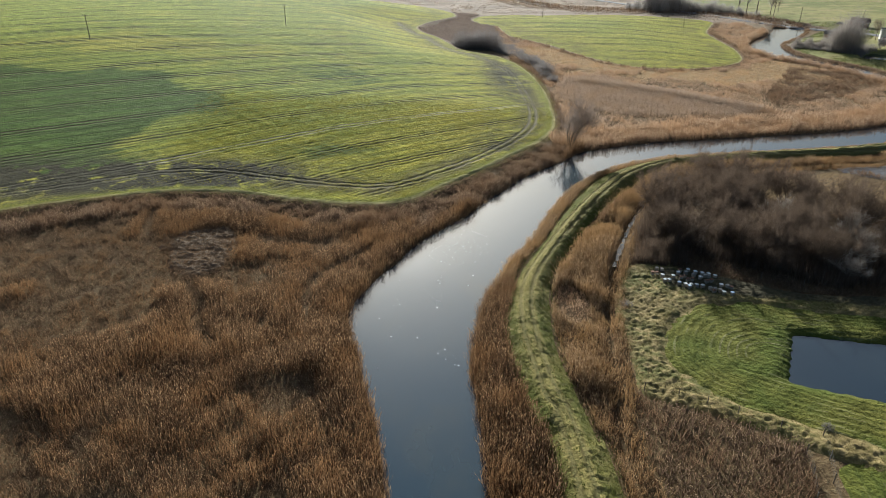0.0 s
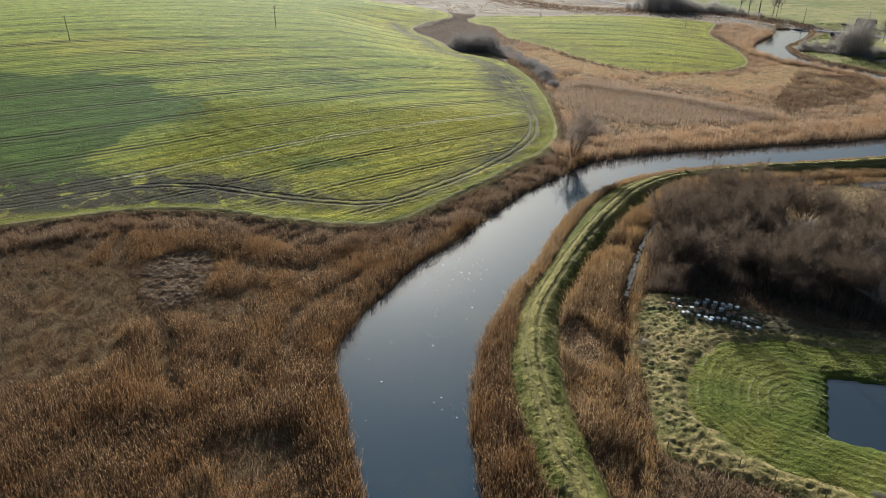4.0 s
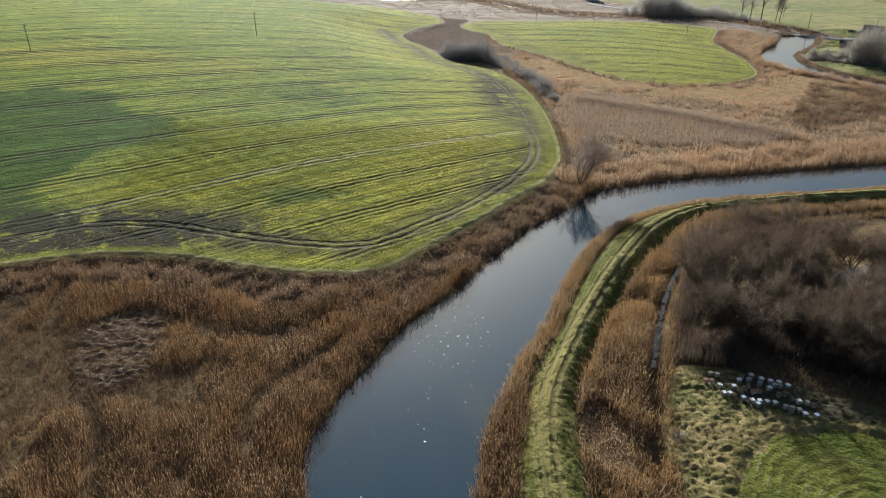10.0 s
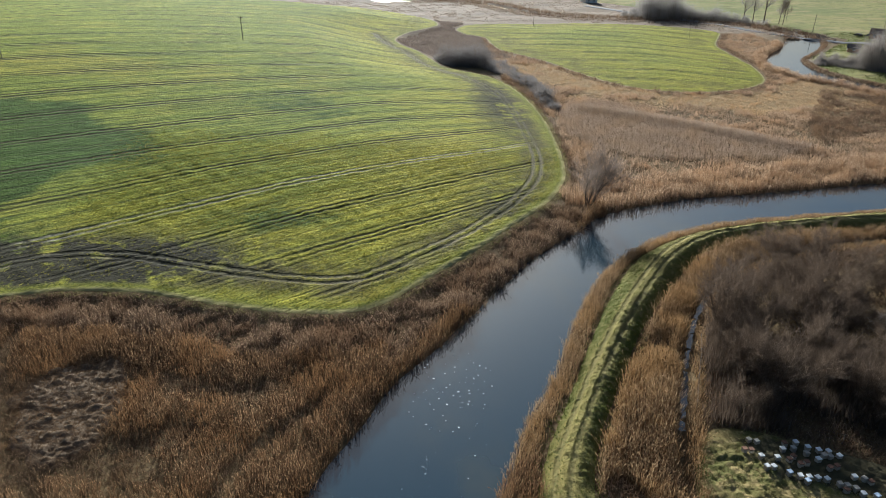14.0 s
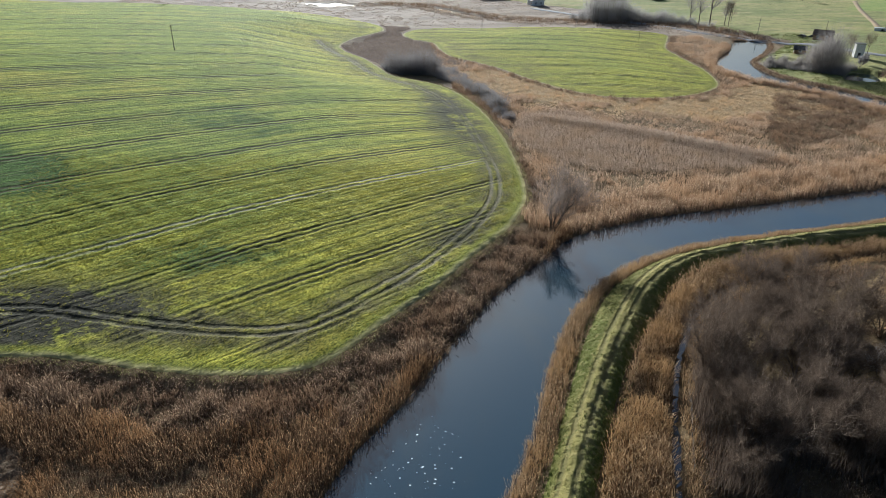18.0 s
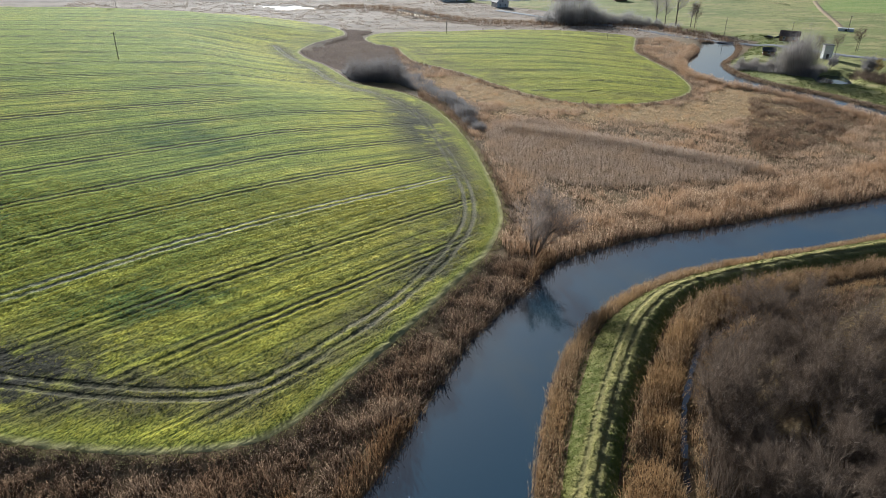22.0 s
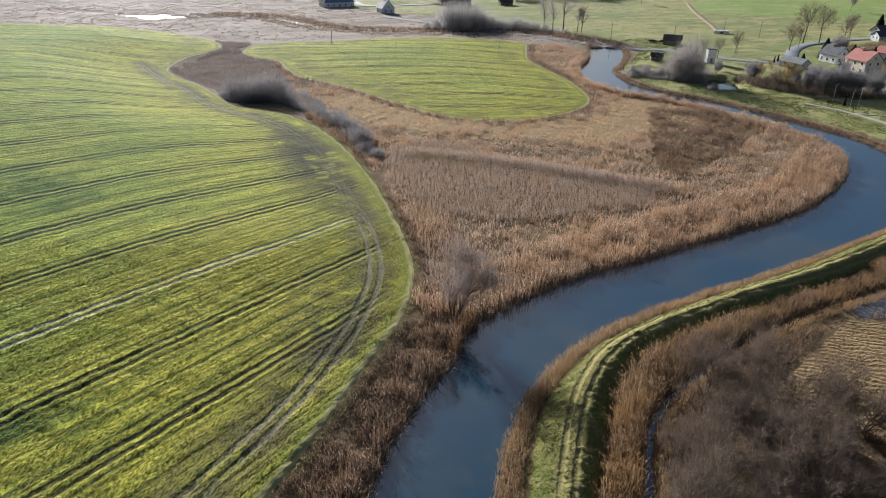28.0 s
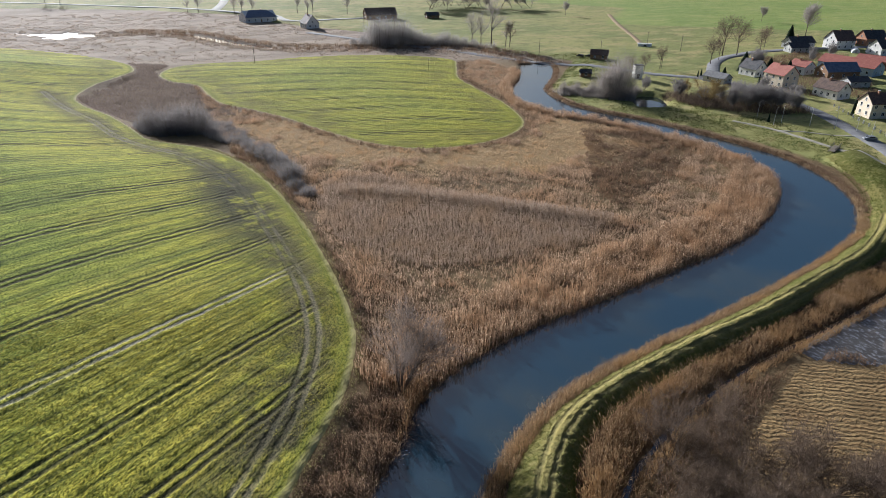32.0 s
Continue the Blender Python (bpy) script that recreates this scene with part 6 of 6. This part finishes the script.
def utility_pole(height=9.0):
    top = new("utility_pole")
    part("pole", rod_bm((0, 0, -0.6), (0, 0, height), 0.15, 0.1), P_POLE, top)
    arm = part("crossarm", box_bm(-0.9, -0.06, height - 0.5, 0.9, 0.06, height - 0.36, 0.01), P_POLE, top)
    for i in (-0.8, 0.0, 0.8):
        part("insulator", rod_bm((i, 0, height - 0.36), (i, 0, height - 0.16), 0.05, 0.04, 6), P_CONC, arm)
    return tagged(top, "weathered wooden utility pole with a crossarm", "pole", "utility poles")


pole = utility_pole()
for i, (px, py, k) in enumerate([(-72, 315, 1), (-138.5, 267.6, 1), (11, 356, 0.65), (64, 448, 1), (220, 427, 1), (243, 401, 1), (251, 361, 1), (140, 402, 0.6), (226, 470, 0.9), (300, 400, 1), (292, 420, 1), (160, 560, 1), (330, 368, 0.9)]):
    m = pose(px, py, gz(px, py), 0, 0, 35 + 7 * i)
    ob = pole if i == 0 else copy_thing(pole, m)
    ob.matrix_basis = m
    ob.scale = (k, k, k)


def street_lamp():
    top = new("street_lamp")
    part("pole", rod_bm((0, 0, -0.4), (0, 0, 6.0), 0.09, 0.06), P_CONC, top)
    part("arm", rod_bm((0, 0, 5.95), (0.9, 0, 6.2), 0.045, 0.035, 6), P_CONC, top)
    part("lamp_head", box_bm(0.75, -0.14, 6.12, 1.4, 0.14, 6.26, 0.03), P_CONC, top)
    return tagged(top, "grey concrete street lamp", "street lamp", "street lamps")


lamp = street_lamp()
for i, (px, py) in enumerate([(214, 268), (211, 258), (216, 259), (222, 252), (227, 246), (230, 240), (226, 232)]):
    m = pose(px, py, gz(px, py), 0, 0, 20 * i)
    ob = lamp if i == 0 else copy_thing(lamp, m)
    ob.matrix_basis = m


def garden_fence():
    """White roadside fence: posts with rails between."""
    top = new("garden_fence")
    pts = [(256 - i * 2.2, 268 - i * 3.6) for i in range(12)]
    for (ax, ay), (bx, by) in zip(pts[:-1], pts[1:]):
        za, zb = gz(ax, ay), gz(bx, by)
        part("post", box_bm(ax - 0.2, ay - 0.2, za - 0.3, ax + 0.2, ay + 0.2, za + 1.2, 0.03), P_CONC, top)
        for h in (0.35, 0.95):
            part("rail", rod_bm((ax, ay, za + h), (bx, by, zb + h), 0.03, 0.03, 6), P_DARK, top)
    tagged(top, "low pale roadside fence with white posts", "fence")


garden_fence()


def car(px, py, turn, paint, label):
    top = new("car")
    bm = prism_bm([(-2.1, 0.35), (2.1, 0.35), (2.15, 0.75), (1.2, 0.9), (0.55, 1.42), (-1.25, 1.45), (-2.05, 0.95)], -0.85, 0.85)
    bmesh.ops.bevel(bm, geom=list(bm.edges), offset=0.06, segments=2, affect="EDGES")
    part("body", bm, paint, top)
    part("windscreen", prism_bm([(1.13, 0.97), (1.16, 1.0), (0.62, 1.42), (0.58, 1.39)], -0.7, 0.7), GLASS, top)
    for s in (-1, 1):
        part("side_window", box_bm(s * 0.84 - 0.02, -1.2, 0.98, s * 0.84 + 0.03, 0.6, 1.34, 0.01), GLASS, top)
        part("headlight", box_bm(s * 0.6 - 0.16, 2.08, 0.6, s * 0.6 + 0.16, 2.17, 0.74, 0.02), P_WHITE, top)
        for y in (-1.3, 1.3):
            w = part("wheel", rod_bm((s * 0.72, y, 0.32), (s * 0.9, y, 0.32), 0.32, 0.32, 14), P_DARK, top)
            part("rim", rod_bm((s * 0.895, y, 0.32), (s * 0.915, y, 0.32), 0.19, 0.19, 10), P_CONC, w)
    top.matrix_basis = pose(px, py, gz(px, py) + 0.12, 0, 0, turn)
    tagged(top, label, "car")


car(224, 231, 60, P_CAR, "grey parked car beside the village road")
car(238, 404, 20, P_DARK, "dark parked car near the river road")
car(234, 407, 20, P_DARK, "dark parked car near the river road")


def footbridge(px, py, turn):
    top = new("footbridge")
    for i in range(14):
        part("plank", box_bm(-4.2 + i * 0.6, -0.9, 0.3, -3.65 + i * 0.6, 0.9, 0.38, 0.01), P_POLE, top)
    for s in (-1, 1):
        part("beam", box_bm(-4.3, s * 0.85 - 0.1, 0.05, 4.3, s * 0.85 + 0.1, 0.295), P_DARK, top)
        part("handrail", box_bm(-4.3, s * 0.92 - 0.05, 1.3, 4.3, s * 0.92 + 0.05, 1.4, 0.01), P_DARK, top)
        for i in range(6):
            part("post", box_bm(-4.2 + i * 1.66, s * 0.97 - 0.04, 0.1, -4.1 + i * 1.66, s * 0.97 + 0.04, 1.3), P_DARK, top)
    top.matrix_basis = pose(px, py, gz(px, py) + 0.2, 0, 0, turn)
    tagged(top, "dark wooden footbridge on the village bank", "bridge")


footbridge(203.5, 228.5, 25)


def culvert(px, py):
    top = new("culvert")
    part("headwall", box_bm(-4.0, -0.3, -0.6, 4.0, 0.3, 1.6, 0.05), P_WHITE, top)
    part("deck", box_bm(-4.2, 0.302, 1.2, 4.2, 4.0, 1.5, 0.04), P_CONC, top)
    part("pipe", rod_bm((0, -0.45, 0.4), (0, -0.31, 0.4), 0.7, 0.7, 16), P_DARK, top)
    top.matrix_basis = pose(px, py, gz(px, py), 0, 0, -35)
    tagged(top, "white concrete culvert across the pasture ditch", "culvert")


culvert(293, 423)
for i, (px, py) in enumerate([(393, 357), (399, 352)]):
    top = new("polytunnel")
    n = 9
    prof = [(2.2 * math.cos(math.pi * j / (n - 1)), 2.3 * math.sin(math.pi * j / (n - 1))) for j in range(n)]
    part("cover", prism_bm(prof, -4, 4), P_WHITE, top)
    for s in (-1, 1):
        part("end_frame", box_bm(s * 4.02 - 0.01, -0.6, 0, s * 4.02 + 0.05, 0.6, 1.9), P_CONC, top)
    top.matrix_basis = pose(px, py, gz(px, py), 0, 0, 40)
    tagged(top, "small white polytunnel in a village garden", "polytunnel", "polytunnels")
ribbon("pasture_ditch", curve_pts([(293, 425), (310, 452), (327, 482), (350, 522), (380, 570)], 4), 1.6, 0.1, mat_plain("dry_reed_bed", (0.22, 0.15, 0.08), (0.30, 0.21, 0.11), 0.5, 0.95, 0.5), "reed-brown ditch across the pasture", "ditch")


# ---- beehives ----
def beehive(name, lid, body_label, label):
    top = new(name)
    for sx_ in (-0.2, 0.2):
        for sy_ in (-0.2, 0.2):
            part("leg", box_bm(sx_ - 0.03, sy_ - 0.03, -0.15, sx_ + 0.03, sy_ + 0.03, 0.2), P_POLE, top)
    body = part("body", box_bm(-0.25, -0.25, 0.201, 0.25, 0.25, 0.72, 0.012), P_HIVE_BODY, top)
    part("entrance", box_bm(-0.14, -0.262, 0.23, 0.14, -0.25, 0.26), P_DARK, body)
    part("landing_board", box_bm(-0.2, -0.36, 0.2, 0.2, -0.2505, 0.224), P_POLE, body)
    part("lid", box_bm(-0.275, -0.275, 0.721, 0.275, 0.275, 0.84, 0.02), lid, top, label)
    return tagged(top, body_label, "beehive", "beehives")


hives = {"w": beehive("beehive", P_HIVE, "wooden beehive with a white lid in the grass", "white painted lid"),
         "b": beehive("beehive", P_HIVE_BLUE, "wooden beehive with a pale blue lid in the grass", "pale blue lid"),
         "r": beehive("beehive", P_HIVE_BROWN, "wooden beehive with a brown lid in the grass", "brown lid"),
         "g": beehive("beehive", P_HIVE_GREY, "wooden beehive with a weathered lid in the grass", "weathered grey lid")}
HIVES = "w 37.3 98.2 w 39.0 97.9 w 40.3 99.3 w 37.2 96.6 w 37.9 96.5 b 39.3 95.7 w 40.2 95.2 w 41.0 94.9 b 40.6 94.4 w 41.9 94.8 w 42.8 94.6 w 42.3 100.3 w 43.3 99.5 w 44.3 99.0 w 45.3 98.8 w 46.1 98.0 w 43.5 97.6 w 46.0 94.9 w 45.6 92.6 b 46.8 92.2 "
HIVES += "g 37.1 100.9 g 37.9 100.6 r 35.9 99.3 r 36.6 99.2 g 41.6 99.4 r 41.0 98.2 r 40.2 97.6 r 41.2 97.0 r 42.0 97.2 g 42.7 98.6 r 44.1 96.3 r 44.9 96.4 g 45.0 97.9 g 43.9 94.0 g 44.6 93.8 r 44.2 93.2 g 46.9 94.6 r 47.4 94.2 g 45.3 93.4 r 40.9 100.1 g 44.4 98.1"
tok = HIVES.split()
first = set()
for i in range(0, len(tok), 3):
    kind, hx, hy = tok[i], float(tok[i + 1]), float(tok[i + 2])
    m = pose(hx, hy, gz(hx, hy) + 0.05, 0, 0, 12 + 9 * math.sin(i * 1.7))
    if kind not in first:
        first.add(kind)
        hives[kind].matrix_basis = m
    else:
        copy_thing(hives[kind], m)


def wire_fence(line, label, mesh_panel=False):
    """Posts with wires between."""
    top = new("fence")
    for i, (px, py) in enumerate(line):
        z = gz(px, py)
        part("post", rod_bm((px, py, z - 0.4), (px + 0.04 * math.sin(i * 2.1), py, z + 1.5), 0.06, 0.05, 7), P_POLE, top)
    for (ax, ay), (bx, by) in zip(line[:-1], line[1:]):
        for h in (0.45, 0.9, 1.35):
            part("wire", rod_bm((ax, ay, gz(ax, ay) + h), (bx, by, gz(bx, by) + h), 0.008, 0.008, 4), P_DARK, top)
    tagged(top, label, "fence")


wire_fence([(26, 68), (30, 66.8), (33.2, 65.4), (36.2, 63.4), (40.2, 60.8), (41.5, 57), (40.4, 53.5), (39, 50)], "wire fence on wooden posts round the garden")
wire_fence([(44.6, 59.5), (43.6, 56), (42.2, 52.5), (41, 49)], "second wire fence along the garden corner")
wire_fence([(39.5, 122), (37.6, 117), (35.4, 112), (33.4, 107.2), (38, 105.6), (43, 103), (48, 100.5), (54, 98), (60, 95.5)], "wire fence between hives and thicket")


# ---- drift and added glints on the river ----
def flakes(name, spots, size, material, label, category, seed):
    """Small irregular floating flakes."""
    rng = np.random.default_rng(seed)
    co, faces = [], []
    for px, py in spots:
        n = 6
        r = size * rng.uniform(0.25, 1.3) * rng.uniform(0.5, 1.0)
        for j in range(n):
            a = 6.283 * j / n
            q = r * rng.uniform(0.5, 1.2)
            co.append((px + math.cos(a) * q, py + 0.6 * math.sin(a) * q, 0.02 + 0.01 * rng.random()))
        co.append((px, py, 0.05))
        b = len(co) - n - 1
        faces += [(b + j, b + (j + 1) % n, b + n) for j in range(n)]
    return stuff(name, mesh_from(name, np.array(co), np.array(faces), 3, material, shade=False), label, category)


rng = np.random.default_rng(91)
# flakes at (2, 113) stand in for sun glints; the rest is drifting ice
ICE_AND_GLINTS = [(2.0 + rng.normal(0, 3.0), 113 + rng.normal(0, 6.5)) for _ in range(110)] + [(rng.normal(-0.4, 0.5), rng.normal(99, 0.6)) for _ in range(7)]
ICE_AND_GLINTS += [(rng.normal(-0.5, 0.9), rng.normal(92, 1.2)) for _ in range(7)] + [(rng.normal(1.6, 1.2), rng.normal(75, 0.8)) for _ in range(6)] + [(rng.normal(29.5, 1.2), rng.normal(159, 1.2)) for _ in range(8)]
ICE_AND_GLINTS += [(rng.uniform(-10, 3), rng.uniform(70, 100)) for _ in range(14)]
ICE_AND_GLINTS = [p for p in ICE_AND_GLINTS if float(signed(np.array([p[0]]), np.array([p[1]]), RIVER)[0]) > 0.6]
flakes("ice_flakes", ICE_AND_GLINTS, 0.155, mat_plain("thin_white_ice", (0.74, 0.76, 0.78), (0.82, 0.84, 0.86), 2.0, 0.3, 0.0, 0.0, 0.5), "thin white ice flakes drifting on the river", "ice", 92)

# fallen branches in the water under the riverside tree
snag = new("fallen_branch")
rng = np.random.default_rng(93)
for i in range(7):
    a = rng.uniform(-1.9, -0.6)
    ln = rng.uniform(2.0, 4.5)
    bx, by = 29.5 + rng.normal(0, 0.6), 163.5 + rng.normal(0, 0.6)
    part("branch", rod_bm((bx, by, 0.25), (bx + math.cos(a) * ln, by + math.sin(a) * ln, -0.05 + 0.25 * rng.random()), 0.07, 0.02, 5), M_BARK, snag)
tagged(snag, "grey fallen branches lying in the water", "branch")
